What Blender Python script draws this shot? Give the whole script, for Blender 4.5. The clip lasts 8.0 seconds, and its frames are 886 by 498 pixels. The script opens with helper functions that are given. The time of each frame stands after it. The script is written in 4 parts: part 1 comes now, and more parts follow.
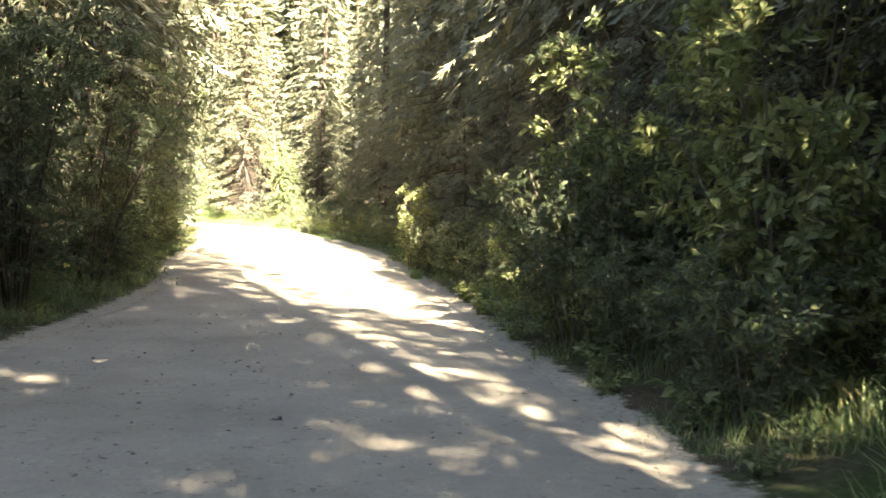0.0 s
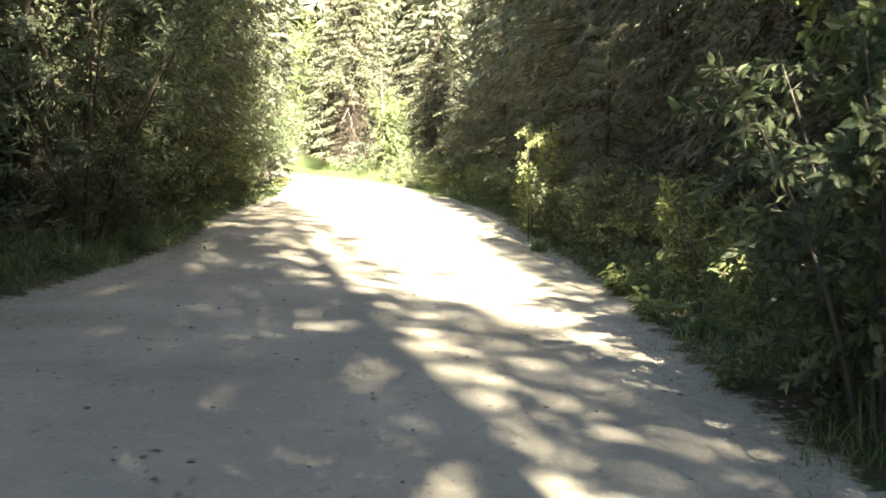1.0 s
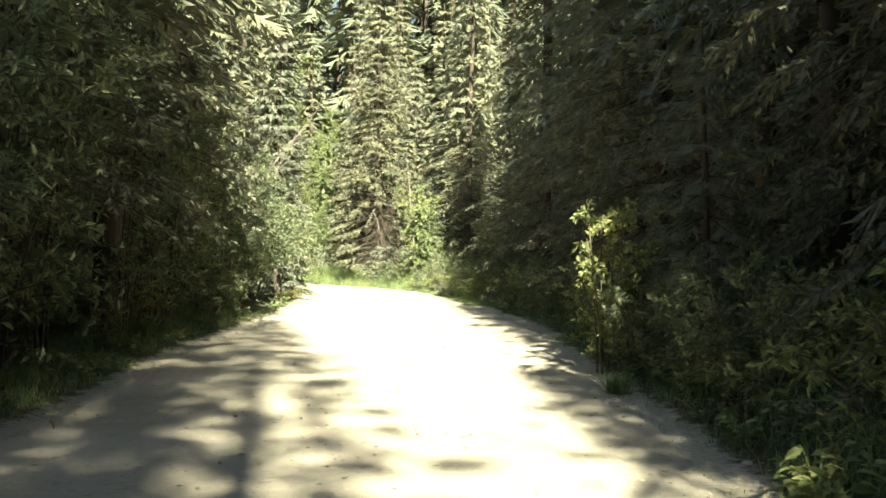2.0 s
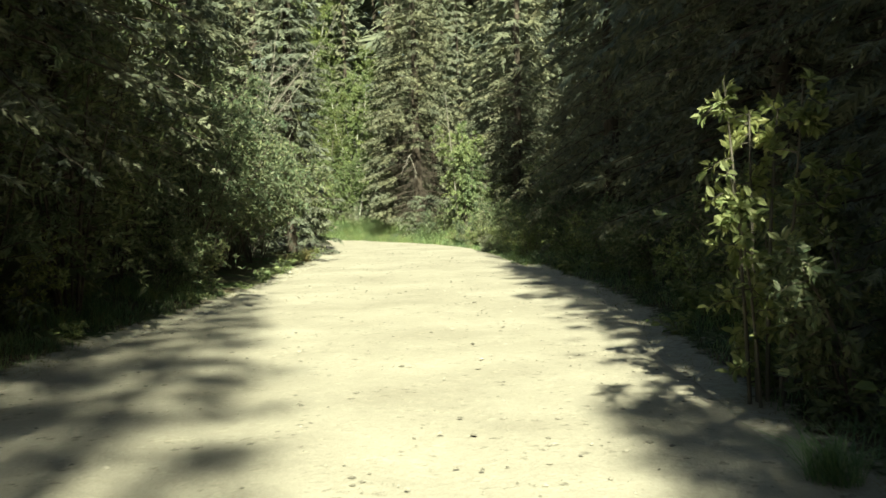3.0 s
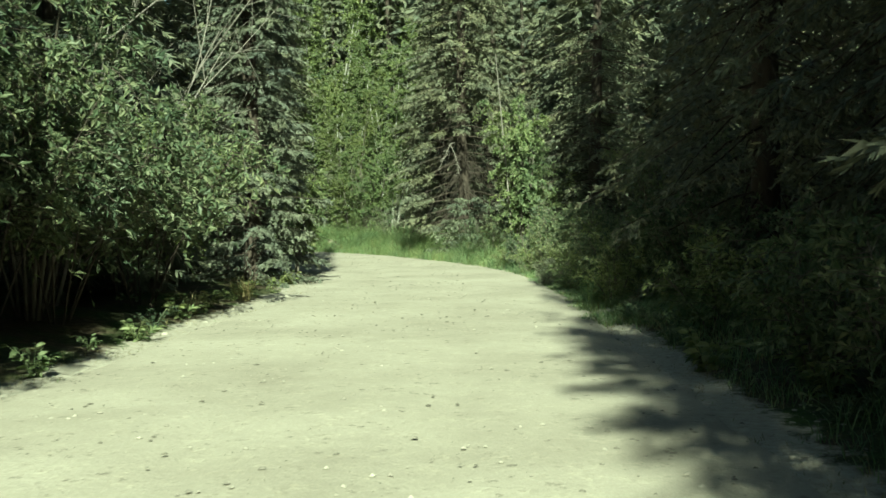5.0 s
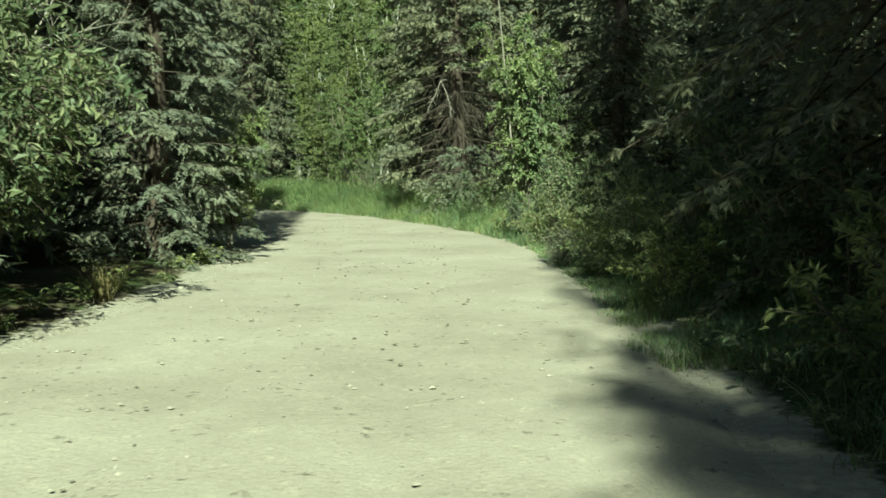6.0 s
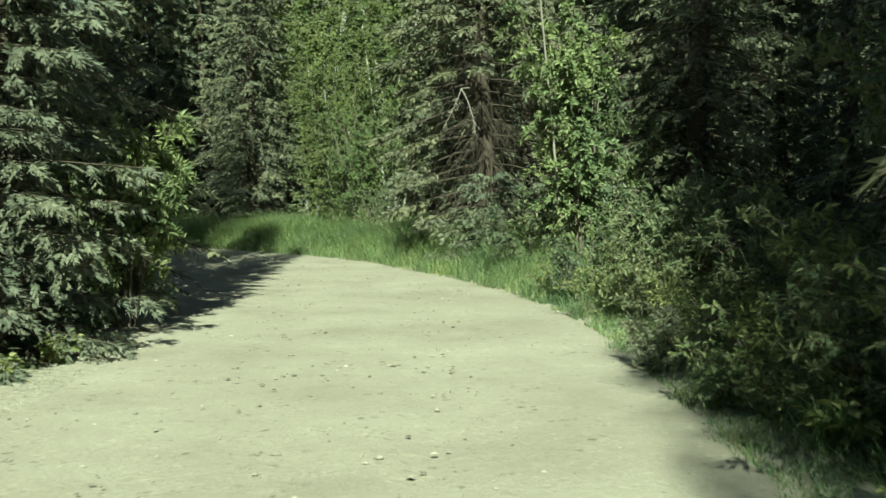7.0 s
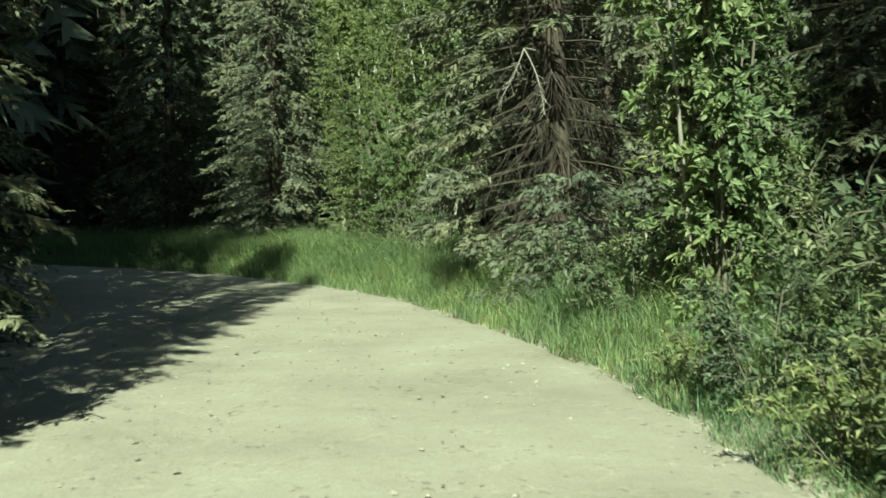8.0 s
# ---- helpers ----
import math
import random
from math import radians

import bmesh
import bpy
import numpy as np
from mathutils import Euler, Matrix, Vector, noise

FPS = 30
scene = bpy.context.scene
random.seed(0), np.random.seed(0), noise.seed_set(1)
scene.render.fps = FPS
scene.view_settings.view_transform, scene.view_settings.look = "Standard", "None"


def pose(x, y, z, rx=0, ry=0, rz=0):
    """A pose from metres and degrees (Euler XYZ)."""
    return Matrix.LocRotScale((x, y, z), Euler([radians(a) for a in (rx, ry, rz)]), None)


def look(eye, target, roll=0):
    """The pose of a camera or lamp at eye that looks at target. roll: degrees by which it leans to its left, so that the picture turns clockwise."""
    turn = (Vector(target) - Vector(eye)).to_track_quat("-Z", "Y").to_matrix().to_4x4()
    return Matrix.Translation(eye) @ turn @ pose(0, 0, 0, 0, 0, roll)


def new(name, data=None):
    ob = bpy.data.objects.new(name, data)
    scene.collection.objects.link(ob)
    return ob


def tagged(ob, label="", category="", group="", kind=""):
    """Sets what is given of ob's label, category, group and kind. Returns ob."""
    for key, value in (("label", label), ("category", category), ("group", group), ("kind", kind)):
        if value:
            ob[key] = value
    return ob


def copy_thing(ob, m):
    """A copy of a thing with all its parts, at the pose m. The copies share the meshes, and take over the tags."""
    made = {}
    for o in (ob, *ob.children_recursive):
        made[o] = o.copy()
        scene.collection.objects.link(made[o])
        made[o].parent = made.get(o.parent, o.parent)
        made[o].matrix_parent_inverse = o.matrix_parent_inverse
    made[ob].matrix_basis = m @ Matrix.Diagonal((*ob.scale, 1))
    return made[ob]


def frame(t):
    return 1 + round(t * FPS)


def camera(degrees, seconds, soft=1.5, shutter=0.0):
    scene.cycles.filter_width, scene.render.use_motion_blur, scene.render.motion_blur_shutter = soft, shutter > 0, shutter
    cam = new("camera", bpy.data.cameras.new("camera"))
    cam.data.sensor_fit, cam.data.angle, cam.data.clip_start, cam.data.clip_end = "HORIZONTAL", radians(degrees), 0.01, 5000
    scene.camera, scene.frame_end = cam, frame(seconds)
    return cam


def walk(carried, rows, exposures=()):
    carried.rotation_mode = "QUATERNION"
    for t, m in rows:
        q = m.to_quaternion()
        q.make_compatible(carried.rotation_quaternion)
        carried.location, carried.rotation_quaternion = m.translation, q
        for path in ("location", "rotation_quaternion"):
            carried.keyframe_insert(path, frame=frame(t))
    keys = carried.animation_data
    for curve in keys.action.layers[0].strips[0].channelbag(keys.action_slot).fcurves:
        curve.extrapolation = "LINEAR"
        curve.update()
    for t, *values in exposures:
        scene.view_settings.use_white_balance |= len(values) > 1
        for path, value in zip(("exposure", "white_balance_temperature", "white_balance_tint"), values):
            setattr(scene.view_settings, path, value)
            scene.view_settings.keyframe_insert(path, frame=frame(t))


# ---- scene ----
# ---------------------------------------------------------------- camera
cam = camera(44.0, 8.0, soft=1.5, shutter=0.12)
PATH = [
    (0, (0.0, 0.0, 1.749), (-0.001, 1.998, 1.658), 1.2),
    (0.5, (-0.072, 3.221, 1.599), (-0.233, 5.211, 1.487), 2.2),
    (1, (-0.28, 6.41, 1.469), (-0.489, 8.392, 1.298), 2.8),
    (1.5, (-0.456, 9.601, 1.415), (-0.695, 11.585, 1.334), 2.4),
    (2, (-0.722, 12.758, 1.377), (-1.019, 14.736, 1.394), 0.4),
    (2.2, (-0.836, 13.997, 1.359), (-1.175, 15.968, 1.318), -0.1),
    (3.3, (-1.612, 20.903, 1.3), (-2.017, 22.86, 1.223), -1.6),
    (3.5, (-1.759, 22.078, 1.304), (-2.17, 24.034, 1.222), -2.0),
    (4, (-2.164, 24.859, 1.339), (-2.617, 26.805, 1.26), -2.2),
    (4.2, (-2.349, 25.986, 1.358), (-2.829, 27.927, 1.287), -1.5),
    (5.3, (-3.199, 32.226, 1.391), (-3.734, 34.152, 1.331), -0.4),
    (5.5, (-3.443, 33.412, 1.401), (-3.984, 35.337, 1.342), -0.3),
    (6, (-4.052, 36.464, 1.398), (-4.593, 38.384, 1.249), -0.5),
    (6.5, (-4.76, 39.551, 1.405), (-5.306, 41.464, 1.192), -0.5),
    (7, (-5.603, 42.753, 1.398), (-6.201, 44.66, 1.309), -0.7),
    (7.5, (-6.558, 46.047, 1.39), (-7.199, 47.937, 1.264), -0.1),
    (8, (-7.544, 49.443, 1.393), (-8.253, 51.311, 1.329), -0.8),
]
EXPOSURES = [(0.0, 4.2, 8000, 13), (1.0, 3.8, 7400, 8), (1.5, 3.3, 7500, 3), (2.2, 2.5, 7450, -4), (3.3, 1.58, 7000, -14), (3.6, 1.56, 6950, -19), (4.2, 1.48, 6500, -28), (6.0, 1.2, 6400, -25), (8.0, 1.14, 6400, -25)]
walk(cam, [(t, look(eye, target, roll)) for t, eye, target, roll in PATH], EXPOSURES)

# ---------------------------------------------------------------- light
SUN_AZ, SUN_EL = 17.0, 36.0      # shadows fall this far to the left of +y
a, e = radians(SUN_AZ), radians(SUN_EL)
TO_SUN = Vector((math.sin(a) * math.cos(e), -math.cos(a) * math.cos(e), math.sin(e)))
lamp = bpy.data.lights.new("sun", "SUN")
lamp.energy, lamp.angle, lamp.color = 4.9, radians(0.53), (1.0, 0.94, 0.80)
sun = new("sun", lamp)
sun.matrix_world = look(TO_SUN * 60, (0, 0, 0))
world = bpy.data.worlds.new("sky")
scene.world = world
world.use_nodes = True
sky = world.node_tree.nodes.new("ShaderNodeTexSky")
sky.sky_type, sky.sun_disc = "NISHITA", False
sky.sun_elevation = e
sky.sun_rotation = math.atan2(TO_SUN.x, TO_SUN.y)
world.node_tree.nodes["Background"].inputs["Strength"].default_value = 0.036
world.node_tree.links.new(sky.outputs["Color"], world.node_tree.nodes["Background"].inputs["Color"])


# ---------------------------------------------------------------- materials
def shader(name, rough=0.8):
    mat = bpy.data.materials.new(name)
    mat.use_nodes = True
    bsdf = mat.node_tree.nodes["Principled BSDF"]
    bsdf.inputs["Roughness"].default_value = rough
    bsdf.inputs["Specular IOR Level"].default_value = 0.25
    return mat, mat.node_tree, bsdf


def node(tree, kind, **values):
    n = tree.nodes.new(kind)
    for key, value in values.items():
        n.inputs[key.replace("_", " ")].default_value = value
    return n


def ramp(tree, source, stops):
    r = tree.nodes.new("ShaderNodeValToRGB")
    while len(r.color_ramp.elements) < len(stops):
        r.color_ramp.elements.new(0.5)
    for el, (at, rgb) in zip(r.color_ramp.elements, stops):
        el.position, el.color = at, (*rgb, 1)
    tree.links.new(source, r.inputs["Fac"])
    return r.outputs["Color"]


def mixed(tree, fac, one, two, mode="MIX"):
    m = tree.nodes.new("ShaderNodeMix")
    m.data_type, m.blend_type = "RGBA", mode
    for socket, value in ((m.inputs[0], fac), (m.inputs[6], one), (m.inputs[7], two)):
        if isinstance(value, (int, float)):
            socket.default_value = value
        elif isinstance(value, tuple):
            socket.default_value = (*value, 1)
        else:
            tree.links.new(value, socket)
    return m.outputs[2]


def bump(tree, bsdf, height, strength, distance):
    b = node(tree, "ShaderNodeBump", Strength=strength, Distance=distance)
    tree.links.new(height, b.inputs["Height"])
    tree.links.new(b.outputs["Normal"], bsdf.inputs["Normal"])


def leaf_material(name, colours, thin=0.35, rough=0.5, patch=0.9):
    """Leaves that differ one by one and from clump to clump, and let some light through."""
    mat, tree, bsdf = shader(name, rough)
    geo = tree.nodes.new("ShaderNodeNewGeometry")
    base = ramp(tree, geo.outputs["Random Per Island"], [(i / (len(colours) - 1), c) for i, c in enumerate(colours)])
    clump = node(tree, "ShaderNodeTexNoise", Scale=patch, Detail=2.0)
    tree.links.new(geo.outputs["Position"], clump.inputs["Vector"])
    shade = ramp(tree, clump.outputs["Fac"], [(0.3, (0.72, 0.76, 0.8)), (0.7, (1.2, 1.13, 0.97))])
    info = tree.nodes.new("ShaderNodeObjectInfo")
    each = ramp(tree, info.outputs["Random"], [(0.0, (0.90, 0.91, 0.99)), (1.0, (1.17, 1.06, 1.05))])
    colour = mixed(tree, 1.0, mixed(tree, 1.0, base, shade, "MULTIPLY"), each, "MULTIPLY")
    tree.links.new(colour, bsdf.inputs["Base Color"])
    trans = tree.nodes.new("ShaderNodeBsdfTranslucent")
    tree.links.new(mixed(tree, 1.0, colour, (1.08, 1.15, 0.8), "MULTIPLY"), trans.inputs["Color"])
    mix = node(tree, "ShaderNodeMixShader", Fac=thin)
    tree.links.new(bsdf.outputs[0], mix.inputs[1])
    tree.links.new(trans.outputs[0], mix.inputs[2])
    tree.links.new(mix.outputs[0], tree.nodes["Material Output"].inputs["Surface"])
    return mat


def bark_material(name, dark, light, scale=9.0):
    mat, tree, bsdf = shader(name, 0.9)
    at = tree.nodes.new("ShaderNodeTexCoord")
    mp = node(tree, "ShaderNodeMapping", Scale=(1.0, 1.0, 0.25))
    tree.links.new(at.outputs["Object"], mp.inputs["Vector"])
    n1 = node(tree, "ShaderNodeTexNoise", Scale=scale, Detail=6.0, Roughness=0.65)
    n2 = node(tree, "ShaderNodeTexNoise", Scale=1.3, Detail=2.0)
    tree.links.new(mp.outputs["Vector"], n1.inputs["Vector"])
    tree.links.new(at.outputs["Object"], n2.inputs["Vector"])
    c = mixed(tree, n2.outputs["Fac"], ramp(tree, n1.outputs["Fac"], [(0.35, dark), (0.65, light)]), tuple(0.6 * v for v in light))
    tree.links.new(c, bsdf.inputs["Base Color"])
    bump(tree, bsdf, n1.outputs["Fac"], 0.7, 0.02)
    return mat


def road_material():
    """Packed pale gravel: dusty fines, stones of two sizes, clustered flecks darkened where pits sink."""
    mat, tree, bsdf = shader("packed_gravel", 0.95)
    bsdf.inputs["Specular IOR Level"].default_value = 0.1
    geo = tree.nodes.new("ShaderNodeNewGeometry")
    pos = geo.outputs["Position"]
    big = node(tree, "ShaderNodeTexNoise", Scale=0.55, Detail=4.0, Roughness=0.6)
    mid = node(tree, "ShaderNodeTexNoise", Scale=5.0, Detail=5.0, Roughness=0.7)
    fine = node(tree, "ShaderNodeTexNoise", Scale=70.0, Detail=3.0, Roughness=0.7)
    stones = node(tree, "ShaderNodeTexVoronoi", Scale=26.0)
    grit = node(tree, "ShaderNodeTexVoronoi", Scale=75.0)
    for n in (big, mid, fine, stones, grit):
        tree.links.new(pos, n.inputs["Vector"])
    base = ramp(tree, big.outputs["Fac"], [(0.3, (0.29, 0.268, 0.228)), (0.5, (0.345, 0.322, 0.276)), (0.72, (0.40, 0.376, 0.325))])
    base = mixed(tree, 1.0, base, ramp(tree, mid.outputs["Fac"], [(0.3, (0.92, 0.915, 0.91)), (0.7, (1.06, 1.06, 1.05))]), "MULTIPLY")
    base = mixed(tree, 1.0, base, ramp(tree, fine.outputs["Fac"], [(0.3, (0.87, 0.865, 0.86)), (0.7, (1.10, 1.10, 1.10))]), "MULTIPLY")
    each = ramp(tree, stones.outputs["Color"], [(0.0, (0.75, 0.74, 0.73)), (0.6, (1.0, 1.0, 1.0)), (1.0, (1.22, 1.2, 1.16))])
    where = ramp(tree, mid.outputs["Fac"], [(0.48, (0, 0, 0)), (0.62, (0.8, 0.8, 0.8))])
    base = mixed(tree, where, base, mixed(tree, 1.0, base, each, "MULTIPLY"))
    fleck = node(tree, "ShaderNodeTexVoronoi", Scale=8.0)
    warp = tree.nodes.new("ShaderNodeVectorMath")
    warp.operation = "MULTIPLY_ADD"
    warp.inputs[1].default_value = (0.16, 0.16, 0.16)
    jitter = node(tree, "ShaderNodeTexNoise", Scale=16.0, Detail=3.0, Roughness=0.7)
    tree.links.new(pos, jitter.inputs["Vector"])
    tree.links.new(jitter.outputs["Color"], warp.inputs[0])
    tree.links.new(pos, warp.inputs[2])
    tree.links.new(warp.outputs[0], fleck.inputs["Vector"])
    spot = ramp(tree, fleck.outputs["Distance"], [(0.12, (1, 1, 1)), (0.27, (0, 0, 0))])
    group = node(tree, "ShaderNodeTexNoise", Scale=2.3, Detail=3.0)
    tree.links.new(pos, group.inputs["Vector"])
    spot = mixed(tree, 1.0, spot, ramp(tree, group.outputs["Fac"], [(0.48, (0, 0, 0)), (0.62, (1, 1, 1))]), "MULTIPLY")
    base = mixed(tree, spot, base, mixed(tree, 1.0, base, (0.52, 0.51, 0.51), "MULTIPLY"))
    tree.links.new(base, bsdf.inputs["Base Color"])
    hsum = node(tree, "ShaderNodeMath")
    hsum.operation = "ADD"
    tree.links.new(stones.outputs["Distance"], hsum.inputs[0])
    tree.links.new(fine.outputs["Fac"], hsum.inputs[1])
    pits = node(tree, "ShaderNodeMath")
    pits.operation = "SUBTRACT"
    tree.links.new(hsum.outputs[0], pits.inputs[0])
    tree.links.new(spot, pits.inputs[1])
    bump(tree, bsdf, pits.outputs[0], 0.35, 0.012)
    return mat


def ground_material():
    """Forest soil with needle litter, moss and low green, dusted with gravel beside the road."""
    mat, tree, bsdf = shader("forest_soil", 0.95)
    geo = tree.nodes.new("ShaderNodeNewGeometry")
    a1 = node(tree, "ShaderNodeTexNoise", Scale=0.7, Detail=5.0, Roughness=0.65)
    a2 = node(tree, "ShaderNodeTexNoise", Scale=14.0, Detail=5.0, Roughness=0.7)
    a3 = node(tree, "ShaderNodeTexNoise", Scale=3.0, Detail=5.0, Roughness=0.75)
    for n in (a1, a2, a3):
        tree.links.new(geo.outputs["Position"], n.inputs["Vector"])
    soil = ramp(tree, a2.outputs["Fac"], [(0.3, (0.035, 0.027, 0.018)), (0.55, (0.085, 0.066, 0.042)), (0.75, (0.17, 0.14, 0.09))])
    green = ramp(tree, a2.outputs["Fac"], [(0.3, (0.02, 0.035, 0.012)), (0.7, (0.07, 0.11, 0.03))])
    dust = ramp(tree, a2.outputs["Fac"], [(0.3, (0.27, 0.245, 0.20)), (0.5, (0.37, 0.345, 0.29)), (0.72, (0.45, 0.425, 0.36))])
    c = mixed(tree, ramp(tree, a1.outputs["Fac"], [(0.42, (0, 0, 0)), (0.6, (1, 1, 1))]), soil, green)
    near = tree.nodes.new("ShaderNodeAttribute")
    near.attribute_name = "roadside"
    add = tree.nodes.new("ShaderNodeMath")
    add.operation = "ADD"
    tree.links.new(near.outputs["Fac"], add.inputs[0])
    tree.links.new(a3.outputs["Fac"], add.inputs[1])
    c = mixed(tree, ramp(tree, add.outputs[0], [(0.86, (0, 0, 0)), (1.05, (1, 1, 1))]), c, dust)
    tree.links.new(c, bsdf.inputs["Base Color"])
    bump(tree, bsdf, a2.outputs["Fac"], 0.8, 0.05)
    return mat


def stone_material():
    mat, tree, bsdf = shader("field_stone", 0.9)
    geo = tree.nodes.new("ShaderNodeNewGeometry")
    n = node(tree, "ShaderNodeTexNoise", Scale=30.0, Detail=4.0)
    tree.links.new(geo.outputs["Position"], n.inputs["Vector"])
    c = ramp(tree, geo.outputs["Random Per Island"], [(0.0, (0.13, 0.12, 0.10)), (0.5, (0.27, 0.25, 0.215)), (1.0, (0.40, 0.375, 0.32))])
    tree.links.new(mixed(tree, 1.0, c, ramp(tree, n.outputs["Fac"], [(0.3, (0.75, 0.75, 0.75)), (0.7, (1.15, 1.15, 1.15))]), "MULTIPLY"), bsdf.inputs["Base Color"])
    bump(tree, bsdf, n.outputs["Fac"], 0.4, 0.01)
    return mat


M_ROAD, M_SOIL, M_STONE = road_material(), ground_material(), stone_material()
M_SPRUCE = leaf_material("spruce_needles", [(0.098, 0.118, 0.084), (0.138, 0.160, 0.114), (0.188, 0.205, 0.150)], 0.10, 0.6)
M_SPRUCE_BLUE = leaf_material("blue_spruce_needles", [(0.105, 0.128, 0.096), (0.14, 0.162, 0.126), (0.185, 0.202, 0.162)], 0.10, 0.6)
M_WILLOW = leaf_material("willow_leaves", [(0.072, 0.110, 0.066), (0.124, 0.168, 0.102), (0.215, 0.254, 0.162)], 0.28)
M_ALDER = leaf_material("alder_leaves", [(0.115, 0.162, 0.076), (0.20, 0.255, 0.122), (0.32, 0.37, 0.20)], 0.34)
M_GRASS = leaf_material("grass_blades", [(0.112, 0.19, 0.098), (0.178, 0.275, 0.145), (0.285, 0.375, 0.215)], 0.38, 0.42)
M_PALE = leaf_material("silvery_leaves", [(0.16, 0.19, 0.13), (0.26, 0.29, 0.21), (0.36, 0.38, 0.29)], 0.25)
M_DRY = leaf_material("dry_grass_blades", [(0.13, 0.15, 0.07), (0.20, 0.20, 0.11), (0.28, 0.25, 0.16)], 0.3, 0.6)
M_ASPEN_LEAF = leaf_material("aspen_leaves", [(0.108, 0.152, 0.068), (0.150, 0.200, 0.090), (0.205, 0.258, 0.122)], 0.35)
M_YELLOW = leaf_material("yellow_petals", [(0.6, 0.45, 0.04), (0.7, 0.55, 0.06)], 0.2)
M_BARK = bark_material("spruce_bark", (0.03, 0.024, 0.019), (0.11, 0.09, 0.075))
M_STEM = bark_material("shrub_bark", (0.06, 0.055, 0.045), (0.20, 0.18, 0.15))
M_DEAD = bark_material("bleached_dead_wood", (0.17, 0.155, 0.14), (0.38, 0.355, 0.32), 14.0)
M_TWIG = bark_material("dead_brown_twigs", (0.035, 0.028, 0.023), (0.10, 0.084, 0.072), 14.0)
M_ASPEN = bark_material("pale_aspen_bark", (0.20, 0.20, 0.17), (0.50, 0.50, 0.44), 6.0)


# ---------------------------------------------------------------- mesh tools
def built(name, pieces, smooth=False):
    """One mesh from pieces of (points, triangles, material)."""
    points, tris, index, mats, base = [], [], [], [], 0
    for p, t, mat in pieces:
        if len(t) == 0:
            continue
        if mat not in mats:
            mats.append(mat)
        points.append(np.asarray(p, float))
        tris.append(np.asarray(t, int) + base)
        index.append(np.full(len(t), mats.index(mat)))
        base += len(p)
    points, tris, index = np.concatenate(points), np.concatenate(tris), np.concatenate(index)
    mesh = bpy.data.meshes.new(name)
    mesh.vertices.add(len(points))
    mesh.vertices.foreach_set("co", points.astype(np.float32).ravel())
    mesh.loops.add(3 * len(tris))
    mesh.loops.foreach_set("vertex_index", tris.astype(np.int32).ravel())
    mesh.polygons.add(len(tris))
    mesh.polygons.foreach_set("loop_start", np.arange(0, 3 * len(tris), 3, dtype=np.int32))
    mesh.polygons.foreach_set("material_index", index.astype(np.int32))
    mesh.polygons.foreach_set("use_smooth", np.full(len(tris), smooth))
    for mat in mats:
        mesh.materials.append(mat)
    mesh.update(calc_edges=True)
    return mesh


def part(name, pieces, parent=None, label="", smooth=False):
    ob = new(name, built(name, pieces, smooth))
    ob.parent = parent
    return tagged(ob, label)


def thing(name, label, category, group="", kind=""):
    return tagged(new(name), label, category, group, kind)


def unit(v):
    v = np.asarray(v, float)
    return v / np.maximum(np.linalg.norm(v, axis=-1, keepdims=True), 1e-9)


def tube(path, radii, sides=5):
    """A tapered round limb along a path."""
    path, radii = np.asarray(path, float), np.asarray(radii, float)
    n = len(path)
    way = unit(np.gradient(path, axis=0))
    ref = np.where(np.abs(way[:, 2:3]) > 0.9, [[1.0, 0, 0]], [[0, 0, 1.0]])
    u = unit(np.cross(way, ref))
    v = np.cross(way, u)
    turn = np.linspace(0, 2 * np.pi, sides, endpoint=False)
    ring = path[:, None] + radii[:, None, None] * (np.cos(turn)[None, :, None] * u[:, None] + np.sin(turn)[None, :, None] * v[:, None])
    i, j = np.meshgrid(np.arange(n - 1), np.arange(sides), indexing="ij")
    a, b = i * sides + j, i * sides + (j + 1) % sides
    tris = np.concatenate([np.stack([a, b, b + sides], -1).reshape(-1, 3), np.stack([a, b + sides, a + sides], -1).reshape(-1, 3)])
    return ring.reshape(-1, 3), tris


def joined(pairs):
    points, tris, base = [], [], 0
    for p, t in pairs:
        points.append(p)
        tris.append(t + base)
        base += len(p)
    if not points:
        return np.zeros((0, 3)), np.zeros((0, 3), int)
    return np.concatenate(points), np.concatenate(tris)


def leaves(at, way, face, length, width, fold=0.25, droop=0.15, simple=False):
    """Pointed oval leaves, folded along the rib and bent down at the tip: six triangles each, or two."""
    way = unit(way)
    side = unit(np.cross(way, face))
    up = np.cross(side, way)
    l, w = np.asarray(length)[:, None], np.asarray(width)[:, None]
    base, tip = at, at + way * l - up * l * droop
    if simple:
        left, right = (at + way * l * 0.42 + k * side * w * 0.5 + up * w * fold for k in (1, -1))
        k = 4 * np.arange(len(at))[:, None]
        return np.stack([base, left, tip, right], 1).reshape(-1, 3), np.concatenate([k + q for q in ([0, 2, 1], [0, 3, 2])])
    rib = at + way * l * 0.5 - up * l * droop * 0.2
    rim = [at + way * l * f + k * side * w * 0.5 * g + up * (w * fold * g - l * droop * f * f) for f, g in ((0.24, 0.86), (0.62, 0.88)) for k in (1, -1)]
    pts = np.stack([base, tip, rib, *rim], 1).reshape(-1, 3)
    k = 7 * np.arange(len(at))[:, None]
    tris = np.concatenate([k + q for q in ([0, 2, 3], [3, 2, 5], [5, 2, 1], [0, 4, 2], [4, 6, 2], [6, 1, 2])])
    return pts, tris


